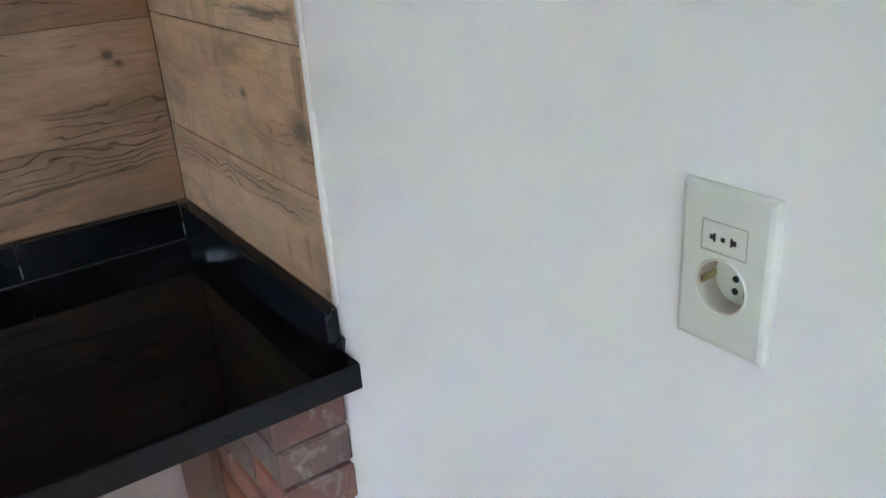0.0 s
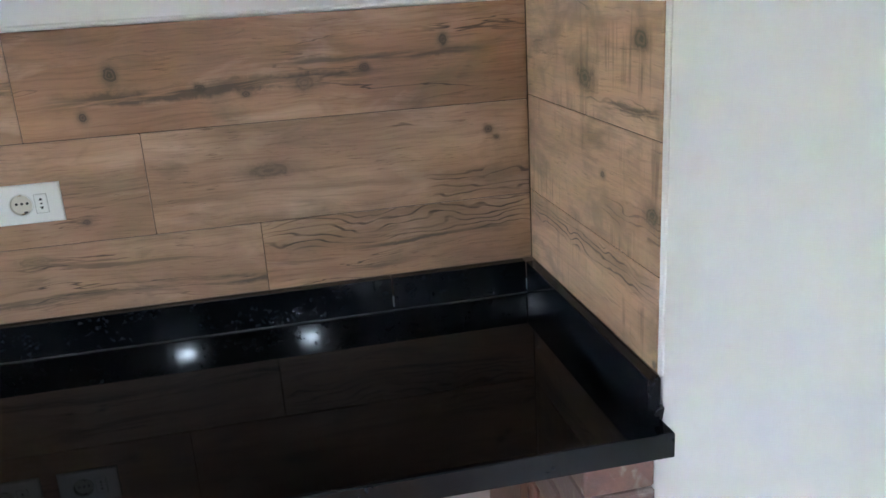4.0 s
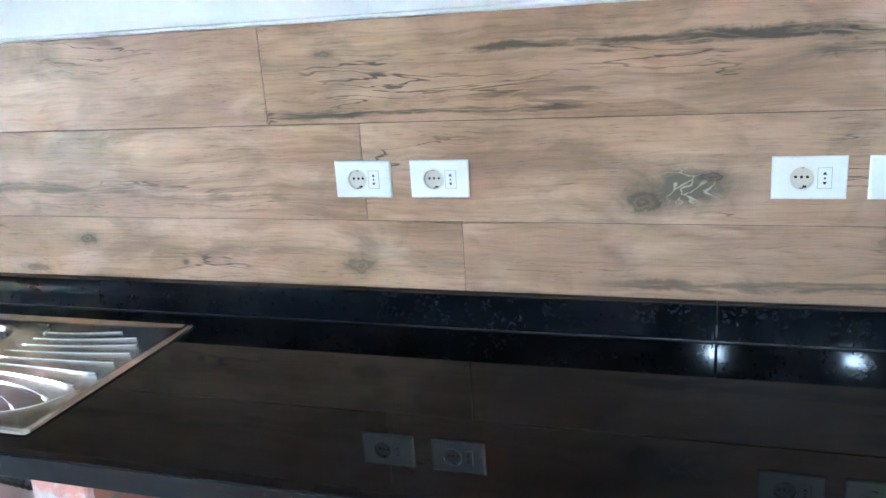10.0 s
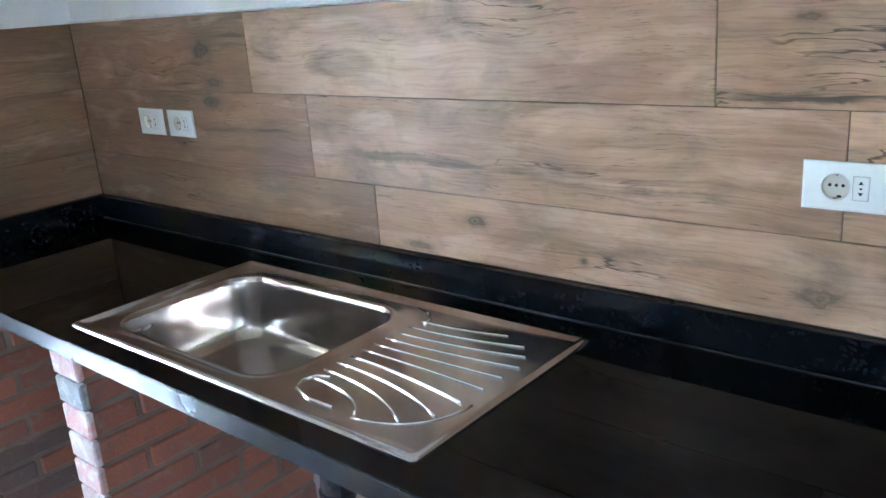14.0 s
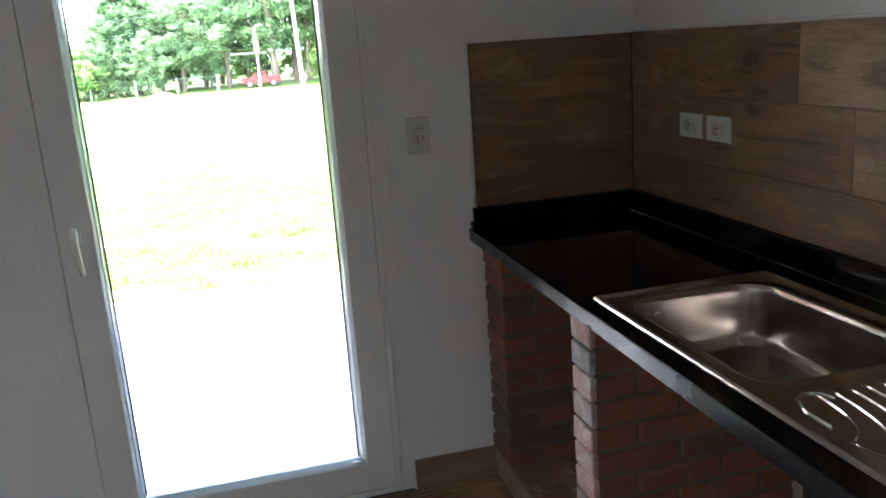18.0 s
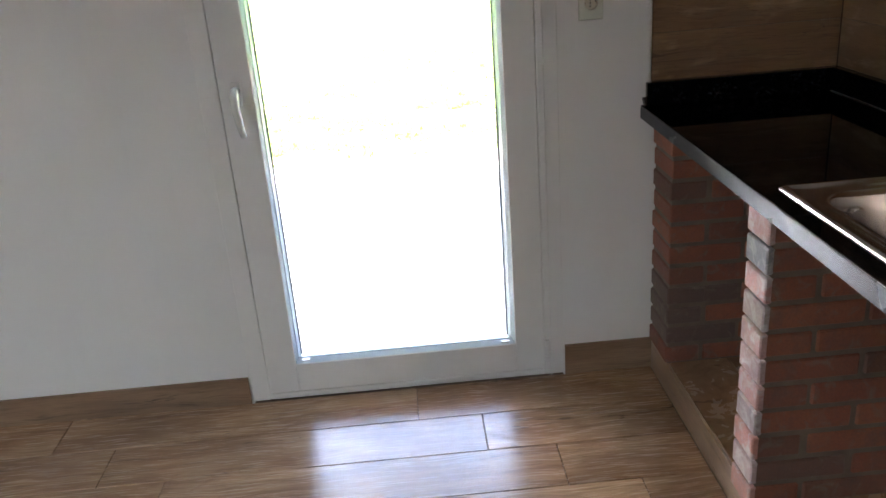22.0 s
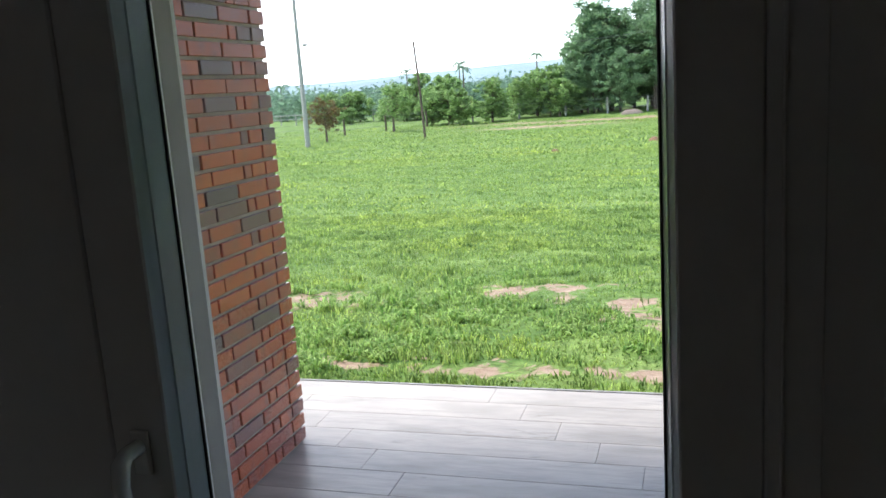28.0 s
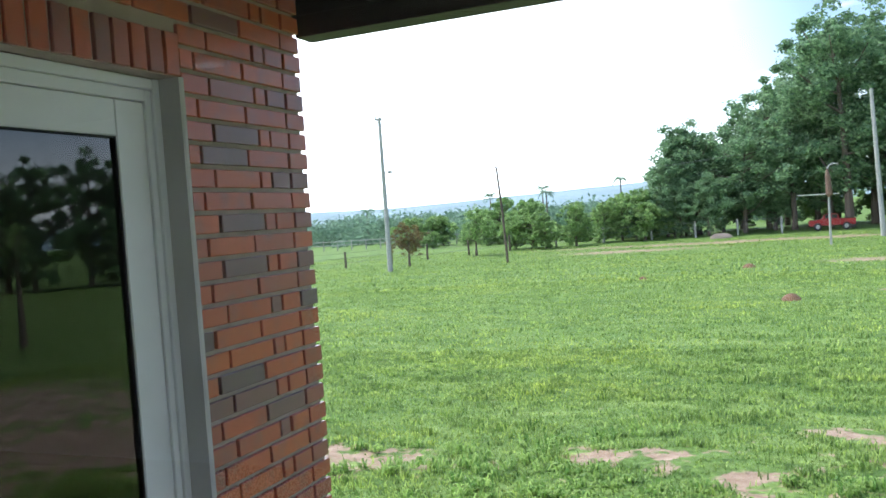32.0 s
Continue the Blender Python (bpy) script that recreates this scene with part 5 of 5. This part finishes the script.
spots = [(-62, -8.6, 3, 0.66), (-63, -6.6, 1, 0.86), (-65, -5.2, 3, 1.0), (-62, -3.6, 1, 0.92), (-66, -2.2, 0, 0.88), (-63, -0.6, 4, 0.76), (-66, 0.9, 0, 0.92), (-62, 2.6, 2, 0.98), (-66, 4.4, 2, 1.0), (-63, 6.5, 4, 1.05), (-70, -7.5, 0, 0.7), (-72, -1.0, 2, 0.8), (-70, 2.4, 4, 0.9), (-61, 9.5, 2, 0.95), (-63, 13, 0, 1.1), (-58, 17, 4, 1.0), (-52, 21, 1, 1.1), (-48, 25, 0, 1.0), (-43, 29, 4, 0.9), (-40, 32, 2, 0.8), (-36, 35, 1, 1.0), (-31, 37, 0, 0.95), (-26, 40, 4, 0.9), (-20, 41, 3, 1.1), (-68, 8, 1, 1.1), (-56, 25, 2, 1.0), (-47, 33, 2, 0.9), (-38, 41, 0, 1.1), (-63, -7.4, 1, 0.94), (-67, -4.0, 0, 0.8), (-64, -1.8, 3, 1.1), (-64, 1.6, 1, 1.1), (-64, 5.2, 0, 1.1), (-68, 2.0, 2, 0.95), (-58, 14, 3, 1.3), (-54, 18, 0, 1.0), (-50, 23, 3, 1.4), (-45, 27, 1, 1.2), (-41, 30, 3, 1.4), (-37, 33, 0, 1.0), (-33, 36, 3, 1.4), (-28, 38, 1, 1.2), (-23, 40, 0, 1.0), (-60, 11, 1, 1.2), (-16, 42, 1, 1.2), (-12, 43, 0, 1.0), (-60.5, -9.4, 3, 0.52), (-60, -10.4, 3, 0.40), (-61, -7.6, 3, 0.62), (-60.5, -5.8, 3, 0.72)]
used = set()
for x, y, k, s in spots:
    s = s * 0.72 if y > 10 else s * 1.04
    m = pose(x, y, ground_z(x, y) - 0.05, 0, 0, rng.uniform(0, 360)) @ Matrix.Diagonal((s, s, s * rng.uniform(0.92, 1.08), 1))
    if k in used:
        copy_thing(kinds[k], m)
    else:
        used.add(k)
        kinds[k].matrix_basis = m
bush = make_tree("bush", 71, 2.6, 1.25, 0.1, 2200, "bushy green shrub by the fence", M_LEAF2, 0.12, "bush", "bushes")
first = True
for x, y, s in ((-58, -17.0, 1.15), (-57, -15.8, 0.8), (-58, -14.0, 0.95), (-60, -12.6, 0.9), (-61, -11.5, 1.05), (-58, -18.2, 0.7), (-60, -9.8, 1.1), (-61, -8.0, 0.9), (-66, -20.0, 1.1), (-68, -22.5, 1.2), (-64, 6.0, 1.0), (-70, -4.0, 1.3), (-71, 1.0, 1.4), (-70, 5.0, 1.5), (-56, 19, 2.0), (-51, 23.5, 2.0), (-46, 28, 2.0), (-42, 31.5, 2.0), (-37, 35, 2.0), (-32, 38, 2.0), (-27, 40, 2.0), (-21, 42, 2.0), (-64, 9, 1.8), (-60, 15, 1.8)):
    m = pose(x, y, ground_z(x, y) - 0.05, 0, 0, rng.uniform(0, 360)) @ Matrix.Diagonal((s, s, s, 1))
    if first:
        bush.matrix_basis, first = m, False
    else:
        copy_thing(bush, m)
shrub_rng = random.Random(31)
for i in range(34):
    y = -31 + 22.5 * (i + shrub_rng.random()) / 34
    x = -61.5 - abs(shrub_rng.gauss(0, 5.0)) - (3.0 if y < -20 else 0.0)
    sc = shrub_rng.choice((0.25, 0.35, 0.45, 0.55, 0.7, 0.85))
    copy_thing(bush, pose(x, y, ground_z(x, y) - 0.05, 0, 0, shrub_rng.uniform(0, 360)) @ Matrix.Diagonal((sc * 1.25, sc * 1.25, sc, 1)))
red = make_tree("sapling", 77, 2.6, 0.95, 0.35, 700, "young tree with reddish leaves by the fence", M_LEAF_RED, 0.10, "tree", "young trees")
red.matrix_basis = pose(-48.0, -21.6, ground_z(-48, -21.6))
sap = make_tree("sapling", 78, 3.1, 1.1, 0.35, 1000, "young green tree by the fence", M_LEAF2, 0.12, "tree", "young trees")
sap.matrix_basis = pose(-54.0, -19.6, ground_z(-54, -19.6))
sap2 = make_tree("sapling", 79, 2.7, 0.35, 0.75, 90, "thin young tree trunk on the lawn", M_LEAF2, 0.08, "tree", "young trees")
sap2.matrix_basis = pose(-16.0, 9.5, ground_z(-16, 9.5))


# far woods behind the fence, distance haze mixed into their leaf colour
cs, rs = [], []
for i in range(620):
    x = rng.uniform(-135, -82)
    y = rng.uniform(-95, -2)
    h = rng.uniform(0.1, 2.3) + 0.03 * (-82 - x) * 0.5
    cs.append((x, y, -0.9 + h))
    rs.append(rng.uniform(1.0, 2.4))
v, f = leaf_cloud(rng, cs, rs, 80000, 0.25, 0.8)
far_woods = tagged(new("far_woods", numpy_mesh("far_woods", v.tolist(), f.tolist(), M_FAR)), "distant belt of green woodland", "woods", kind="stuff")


def palm(at, h, name="palm_tree"):
    t = thing(name, (0, 0, 0), "far palm tree above the woodland", "palm", "palms")
    part("trunk", tube_bm([(0, 0, 0), (0.1, 0, h * 0.5), (0.15, 0.05, h)], [0.16, 0.13, 0.10], 8), M_BARK, t)
    v, f = [], []
    for i in range(22):
        a, dr = 2 * math.pi * i / 22, rng.uniform(0.2, 1.1)
        for q in range(6):
            r0, r1 = 1.5 * q / 6, 1.5 * (q + 1) / 6
            for s in (-1, 1):
                b = len(v)
                z0, z1 = h + 0.5 * r0 - dr * r0 * r0 * 0.6, h + 0.5 * r1 - dr * r1 * r1 * 0.6
                n = (-math.sin(a) * s * 0.22, math.cos(a) * s * 0.22)
                v += [(0.15 + math.cos(a) * r0, 0.05 + math.sin(a) * r0, z0), (0.15 + math.cos(a) * r1, 0.05 + math.sin(a) * r1, z1), (0.15 + math.cos(a) * r1 + n[0], 0.05 + math.sin(a) * r1 + n[1], z1 - 0.12)]
                f.append((b, b + 1, b + 2))
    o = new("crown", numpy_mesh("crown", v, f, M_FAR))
    o.parent = t
    t.matrix_basis = pose(*at) @ Matrix.Diagonal((0.6, 0.6, 1, 1))
    return t


for at, h in (((-92, -31.5, -0.7), 4.6), ((-95, -17.5, -0.7), 5.4), ((-90, -24.5, -0.7), 4.4), ((-94, -26.0, -0.7), 5.0), ((-88, -45.0, -0.7), 3.8)):
    palm(at, h)

# hills on the horizon, the distance haze painted into their blue-grey
hv, hf = [], []
hys = np.linspace(-900, 700, 130)
for i, y in enumerate(hys):
    top_h = 10.5 + 2.5 * noise.noise((y * 0.006, 1.3, 0)) + 1.2 * noise.noise((y * 0.03, 5.1, 0)) + 2.0 * min(1.0, max(0.0, (y + 190) / 110))
    for x, fz in ((-330, 0.0), (-390, 0.75), (-430, 1.0), (-620, 0.9), (-700, 0.0)):
        hv.append((x, y, -1.5 + (top_h + 1.5) * fz))
for i in range(len(hys) - 1):
    for j in range(4):
        a = i * 5 + j
        hf.append((a, a + 1, a + 6, a + 5))
tagged(new("backdrop_hills", numpy_mesh("backdrop_hills", hv, hf, M_HILL)), "low hills on the horizon with haze in their colour", kind="structure")

# ---- poles, posts, fence, car ----
pole = thing("utility_pole", (-42, -19.9, -0.9), "tall grey concrete utility pole with a small lamp", "utility pole")
px, py = -42.0, -19.93
part("shaft", tube_bm([(px, py, -1.0), (px, py - 0.02, 7.05)], [0.135, 0.075], 12), M_CONCRETE, pole)
part("crossarm", box_bm(px - 0.06, px + 0.06, py - 0.28, py + 0.12, 6.92, 7.02, 0.01), M_CONCRETE, pole)
for dy in (-0.22, 0.02):
    part("insulator", tube_bm([(px, py + dy, 7.02), (px, py + dy, 7.16)], [0.045, 0.03], 8), M_PLATE, pole)
lampo = part("lamp", tube_bm([(px, py + 0.02, 4.22), (px, py + 0.32, 4.27)], [0.02, 0.02], 8), M_CABLE, pole)
part("lamp_head", tube_bm([(px, py + 0.28, 4.27), (px, py + 0.50, 4.25)], [0.07, 0.05], 10), M_CABLE, lampo)
pole2 = thing("wooden_pole", (-46.2, -15.0, -0.9), "thin leaning wooden pole with a frayed top", "pole")
part("shaft", tube_bm([(-46.2, -14.98, -1.0), (-46.2, -15.12, 2.0), (-46.2, -15.28, 4.2)], [0.075, 0.065, 0.05], 8), M_POST, pole2)
for dy in (-0.22, -0.08, 0.10, 0.2):
    part("twig", tube_bm([(-46.2, -15.27, 4.1), (-46.2, -15.27 + dy, 4.5)], [0.025, 0.01], 5), M_POST, pole2)
lampp = thing("garden_lamp_post", (-49.2, 0.85, -0.95), "thin post with a curved arm and a rusty hanging lantern", "lamp post")
gx, gy = -49.2, 0.86
part("post", tube_bm([(gx, gy, -1.0), (gx, gy, 2.6), (gx, gy + 0.02, 2.9), (gx, gy + 0.12, 3.05), (gx, gy + 0.32, 3.10), (gx, gy + 0.5, 3.04)], [0.06, 0.05, 0.045, 0.04, 0.035, 0.03], 8), M_CONCRETE, lampp)
part("cross_bar", tube_bm([(gx, gy - 1.4, 1.62), (gx, gy + 0.5, 1.60)], 0.035, 6), M_CONCRETE, lampp)
part("lantern", tube_bm([(gx + 0.05, gy - 0.02, 2.85), (gx + 0.05, gy, 2.5), (gx + 0.05, gy + 0.03, 1.6), (gx + 0.05, gy + 0.02, 1.45)], [0.05, 0.12, 0.16, 0.05], 10), M_RUST, lampp, "rusty brown lantern")
pole5 = thing("utility_pole", (-53.5, 3.6, -0.9), "tall pale concrete pole at the edge of the grove", "utility pole")
part("shaft", tube_bm([(-53.5, 3.62, -1.0), (-53.5, 3.35, 7.0)], [0.14, 0.09], 12), M_CONCRETE, pole5)
single("overhead_wire", tube_bm([(-46.2, -15.2, 3.9), (-50, -11.5, 3.75), (-56, -7.5, 4.0), (-62, -3, 4.6)], 0.014, 5), M_CABLE, "thin overhead wire towards the grove", "wire")

fence = thing("fence", (-52, -20, -1.0), "wooden post fence with wires along the lawn", "fence")
fpts = [(-44.5, -31.5), (-46.5, -27.6), (-49.0, -26.4), (-51.0, -24.2), (-53.0, -22.6), (-55.0, -20.5), (-57.0, -18.3), (-58.5, -15.5), (-59.5, -12.5), (-60.0, -9.4), (-60.0, -6.6), (-60.0, -4.0), (-60.0, -1.4)]
for i, (x, y) in enumerate(fpts):
    z = ground_z(x, y)
    part("post", tube_bm([(x, y, z - 0.1), (x + 0.02, y, z + 1.05)], [0.075, 0.065], 7), M_POST if i < 7 else M_CONCRETE, fence)
for hgt in (0.35, 0.65, 0.95):
    part("wire", tube_bm([(x + 0.08, y, ground_z(x, y) + hgt) for x, y in fpts], 0.010, 4), M_CABLE, fence)
far_fence = thing("far_fence", (-70, -35, -0.7), "pale far fence of the pasture", "fence")
for i in range(26):
    y = -52 + i * 1.5
    part("post", tube_bm([(-72, y, -0.65), (-72, y, 0.35)], 0.06, 6), M_CONCRETE, far_fence)
for hgt in (-0.1, 0.25):
    part("rail", tube_bm([(-72, -52, hgt), (-72, -14.5, hgt)], 0.035, 5), M_CONCRETE, far_fence)

car = thing("pickup_truck", (-60.5, 1.7, -0.6), "small red pickup truck parked under the trees", "car")
cx0, cz0 = -60.5, ground_z(-60.5, 1.7)
prof = [(0.0, 0.38), (0.0, 0.80), (0.06, 0.86), (1.05, 0.90), (1.45, 1.32), (1.60, 1.38), (2.35, 1.38), (2.50, 1.30), (2.62, 0.92), (3.95, 0.92), (4.0, 0.85), (4.0, 0.42)]
K = 0.66
loops = [[(cx0 + sx, 0.15 + a * K, cz0 + b * K * 1.12) for a, b in prof] for sx in (-0.55, -0.50, 0.50, 0.55)]
part("body", loft_bm(loops, True, True), M_CAR, car)
for a0, a1 in ((1.42, 1.92), (2.0, 2.45)):
    part("side_window", box_bm(cx0 + 0.545, cx0 + 0.558, 0.15 + a0 * K, 0.15 + a1 * K, cz0 + 0.98 * K * 1.12, cz0 + 1.30 * K * 1.12, 0.004), M_CARGLASS, car, "dark window")
for a0 in (0.78, 3.2):
    for sx in (-0.52, 0.56):
        w = part("wheel", tube_bm([(cx0 + sx - 0.06, 0.15 + a0 * K, cz0 + 0.235), (cx0 + sx + 0.02, 0.15 + a0 * K, cz0 + 0.235)], 0.235, 18), M_TYRE, car)
        part("rim", tube_bm([(cx0 + sx + 0.015, 0.15 + a0 * K, cz0 + 0.235), (cx0 + sx + 0.026, 0.15 + a0 * K, cz0 + 0.235)], 0.13, 14), M_CONCRETE, w)

for mx_, my_, r in ((-22.0, -1.16, 0.17), (-33.8, -2.4, 0.20), (-29.0, -5.2, 0.13)):
    z = ground_z(mx_, my_)
    lp = [[(mx_ + rr * math.cos(a) * (1 + 0.15 * noise.noise((a, rr, mx_))), my_ + rr * math.sin(a), z + h) for a in (2 * math.pi * i / 16 for i in range(16))] for rr, h in ((r * 1.35, -0.06), (r, 0.05), (r * 0.6, 0.11), (r * 0.2, 0.135))]
    single("ant_mound", loft_bm(lp, False, True), M_SOIL, "small red-brown earth mound in the grass", "mound", "earth mounds", smooth=True)
rx_, ry_ = -58.5, -4.9
single("boulder", loft_bm([[(rx_ + rr * 0.5 * math.cos(a), ry_ + rr * math.sin(a) * (1 + 0.2 * noise.noise((a * 2, rr, 3))), ground_z(rx_, ry_) + h) for a in (2 * math.pi * i / 14 for i in range(14))] for rr, h in ((0.75, -0.1), (0.66, 0.10), (0.45, 0.23), (0.18, 0.28))], False, True), M_ROCK, "brown-grey boulder at the lawn's edge", "boulder", smooth=True)


# ---- grass blades ----
def grass_field(name, count, xa, xb, ya, yb, h0, h1, w, seed, label, thin=1.15):
    g = np.random.default_rng(seed)
    x = xa + (xb - xa) * g.uniform(0, 1, count) ** thin
    y = g.uniform(ya, yb, count)
    keep = np.array([soil_at(a, b) < 0.47 + 0.3 * noise.noise((a * 2.2, b * 2.2, 0)) or g.uniform() < 0.03 for a, b in zip(x, y)])
    x, y = x[keep], y[keep]
    z = np.array([ground_z(a, b) + min(1.0, max(0.0, (-7.6 - a) / 1.5)) * (0.035 * noise.noise((a * 1.1, b * 0.7, 0)) + 0.05 * noise.noise((a * 0.3, b * 0.3, 4))) for a, b in zip(x, y)])
    k = len(x)
    lump = np.array([0.45 + (1.0 if a > -11 else 0.8) * max(0.0, noise.noise((a * 1.9, b * 0.9, 9)) + 0.05) + 1.2 * max(0.0, noise.noise((a * 5, b * 3.4, 2))) for a, b in zip(x, y)])
    h = g.uniform(h0, h1, k) * lump
    an = g.uniform(0, 2 * math.pi, k)
    ln = g.uniform(0.2, 0.9, k) * h
    dx, dy = np.cos(an), np.sin(an)
    ww = w * g.uniform(0.7, 1.3, k)
    base = np.stack([x, y, z - 0.01], 1)
    side = np.stack([-dy * ww, dx * ww, np.zeros(k)], 1)
    mid = base + np.stack([dx * ln * 0.35, dy * ln * 0.35, h * 0.6], 1)
    tip = base + np.stack([dx * ln, dy * ln, h], 1)
    v = np.stack([base - side, base + side, mid + side * 0.7, mid - side * 0.7, tip], 1).reshape(-1, 3)
    i0 = np.arange(k)[:, None] * 5
    f = (i0 + np.array([[0, 1, 2, 3]])).tolist() + (i0 + np.array([[3, 2, 4]])).tolist()
    return tagged(new(name, numpy_mesh(name, v.tolist(), f, M_BLADE)), label, "grass", kind="stuff")


grass_field("lawn_grass", 150000, -7.50, -15.5, -8.5, 2.8, 0.025, 0.080, 0.0064, 5, "short green lawn grass beside the terrace")
grass_field("lawn_grass", 150000, -12.0, -30.0, -17.0, 6.0, 0.028, 0.086, 0.0112, 6, "short green lawn grass")
grass_field("lawn_grass", 80000, -28.0, -58.0, -32.0, 9.0, 0.035, 0.11, 0.023, 8, "short green lawn grass far from the house")
def weed_tufts(count, seed):
    g = np.random.default_rng(seed)
    v, f = [], []
    while count:
        x, y = -7.75 - 3.2 * g.uniform() ** 1.3, g.uniform(-5.5, 1.2)
        if soil_at(x, y) > 0.55 or noise.noise((x * 0.8, y * 0.8, 3)) < -0.05:
            continue
        count -= 1
        z = ground_z(x, y)
        for q in range(int(g.integers(14, 30))):
            a, h, ln = g.uniform(0, 6.283), g.uniform(0.03, 0.085), g.uniform(0.04, 0.12)
            bx, by = x + g.normal() * 0.035, y + g.normal() * 0.035
            w = g.uniform(0.005, 0.009)
            c, t = math.cos(a), math.sin(a)
            b = len(v)
            v += [(bx - t * w, by + c * w, z), (bx + t * w, by - c * w, z), (bx + c * ln * 0.5 + t * w, by + t * ln * 0.5 - c * w, z + h), (bx + c * ln * 0.5 - t * w, by + t * ln * 0.5 + c * w, z + h), (bx + c * ln, by + t * ln, z + h * 0.85)]
            f += [(b, b + 1, b + 2, b + 3), (b + 3, b + 2, b + 4)]
    return tagged(new("weed_tufts", numpy_mesh("weed_tufts", v, f, M_WEED)), "coarse dark green grass tufts near the terrace", "grass", kind="stuff")


weed_tufts(330, 15)
grass_field("grass_edge", 9000, -7.475, -7.62, -7.0, 4.0, 0.03, 0.08, 0.003, 7, "strip of grass along the terrace edge")


# ---- bricks, planks and tiles, piece by piece ----
def brick_pier(label, x0, x1, y0, y1, z0, z1, seed):
    r = random.Random(seed)
    t = thing("brick_pier", ((x0 + x1) / 2, (y0 + y1) / 2, z0), label, "pier", "brick piers under the worktop")
    part("mortar_core", box_bm(x0 + 0.006, x1 - 0.006, y0 + 0.007, y1, z0, z1), M_MORTAR, t)
    course = 0.0705
    meshes = {}
    k = 0
    z = z0 + 0.004
    while z + 0.03 < z1:
        hgt = min(0.056, z1 - z - 0.001)
        y = y0
        first = 0.23 if k % 2 else 0.113
        while y < y1 - 0.02:
            ln = min(first, y1 - y)
            first = 0.23
            key = (round(ln, 3), round(hgt, 3))
            if key not in meshes:
                meshes[key] = mesh_of("brick", box_bm(-(x1 - x0) / 2, (x1 - x0) / 2, -ln / 2, ln / 2, -hgt / 2, hgt / 2, 0.004), M_BRICK_IN)
            o = new("brick", meshes[key])
            o.parent = t
            o.location = (r.uniform(-0.002, 0.002), y + ln / 2 - (y0 + y1) / 2 + (r.uniform(-0.003, 0.003) if y > y0 else r.uniform(-0.002, 0.004)), z + hgt / 2 - z0)
            o.rotation_euler = (0, 0, r.uniform(-0.012, 0.012))
            if y == y0 and seed != 4:
                fk = ("face", round(hgt, 3))
                if fk not in meshes:
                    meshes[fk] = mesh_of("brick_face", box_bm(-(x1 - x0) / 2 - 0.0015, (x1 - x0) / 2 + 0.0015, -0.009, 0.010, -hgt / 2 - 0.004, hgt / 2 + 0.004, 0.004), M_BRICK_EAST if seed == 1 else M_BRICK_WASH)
                c = new("brick_face", meshes[fk])
                c.parent = t
                c.location = (o.location[0], y0 - (y0 + y1) / 2 + r.uniform(-0.002, 0.002), o.location[2])
            y += ln + 0.014
        z += course
        k += 1
    return t


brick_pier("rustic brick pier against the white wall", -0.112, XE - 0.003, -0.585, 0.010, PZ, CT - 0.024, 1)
brick_pier("rustic brick pier with a mortar-smeared edge", -3.452, -3.342, -0.585, 0.010, PZ, CT - 0.024, 2)
brick_pier("rustic brick pier with a mortar-smeared edge", -2.355, -2.245, -0.585, 0.010, PZ, CT - 0.024, 3)
brick_pier("rustic brick pier in the dark corner", XW + 0.003, -4.068, -0.575, 0.010, PZ, CT - 0.024, 4)
single("wooden_board", box_bm(-0.1325, -0.117, -0.300, -0.050, PZ + 0.001, CT - 0.04, 0.002), M_DARKBOARD, "upright brown board leaning on the brick pier", "board")

# floor planks
rows_of_planks(floor, -3.837 + 0.203 * 19, 0.203, 21, YS, -0.573, -1.406 + 0.21 * 20 - 0.0, 0.21, 1.202, 0.0, M_FLOOR)
# terrace planks
rows_of_planks(pavement, -5.33 + 0.21 * 4, 0.21, 14, -4.6, 3.4, -1.414 + 0.2095 * 4, 0.2095, 1.22, ZT, M_TERRACE)
single("terrace_edge", box_bm(XT - 0.004, XT + 0.012, -7.0, 6.0, -0.35, ZT - 0.002, 0.003), M_CONCRETE, "pale terrace edge beside the grass", kind="structure")

# facade bricks
rb = random.Random(9)
bmesh_cache = {}


def facade_brick(x0, x1, z0, z1, name="brick"):
    key = (round(x1 - x0, 3), round(z1 - z0, 3))
    if key not in bmesh_cache:
        w, h = key
        bmesh_cache[key] = mesh_of("brick", box_bm(-w / 2, w / 2, -0.10, 0.0, -h / 2, h / 2, 0.0025), M_BRICK_OUT)
    piece(name, bmesh_cache[key], wing, pose((x0 + x1) / 2, WY + rb.uniform(-0.002, 0.002), (z0 + z1) / 2, rb.uniform(-0.6, 0.6), 0, rb.uniform(-0.5, 0.5)))


COURSE, BH, J = 0.0722, 0.057, 0.013
for k in range(36):
    z = ZT + 0.012 + k * COURSE
    right_end = OX0 - 0.020 if z + BH < OZ + 0.01 else (OX0 - 0.012 if z < OZ + 0.13 else OX1)
    x = WEND + rb.uniform(-0.004, 0.004)
    seq = [0.118, 0.232, 0.232] if k % 2 else [0.108, 0.108, 0.055, 0.232]
    i = 0
    while x < right_end - 0.03:
        ln = seq[i] if i < len(seq) else 0.232
        b = min(x + ln, right_end)
        if right_end - b < 0.05:
            b = right_end
        facade_brick(x, b, z, z + BH)
        x = b + J
        i += 1
xs = OX0 - 0.010
while xs < OX1 - 0.02:
    facade_brick(xs, xs + 0.056, OZ + 0.004, OZ + 0.130, "soldier_brick")
    xs += 0.068
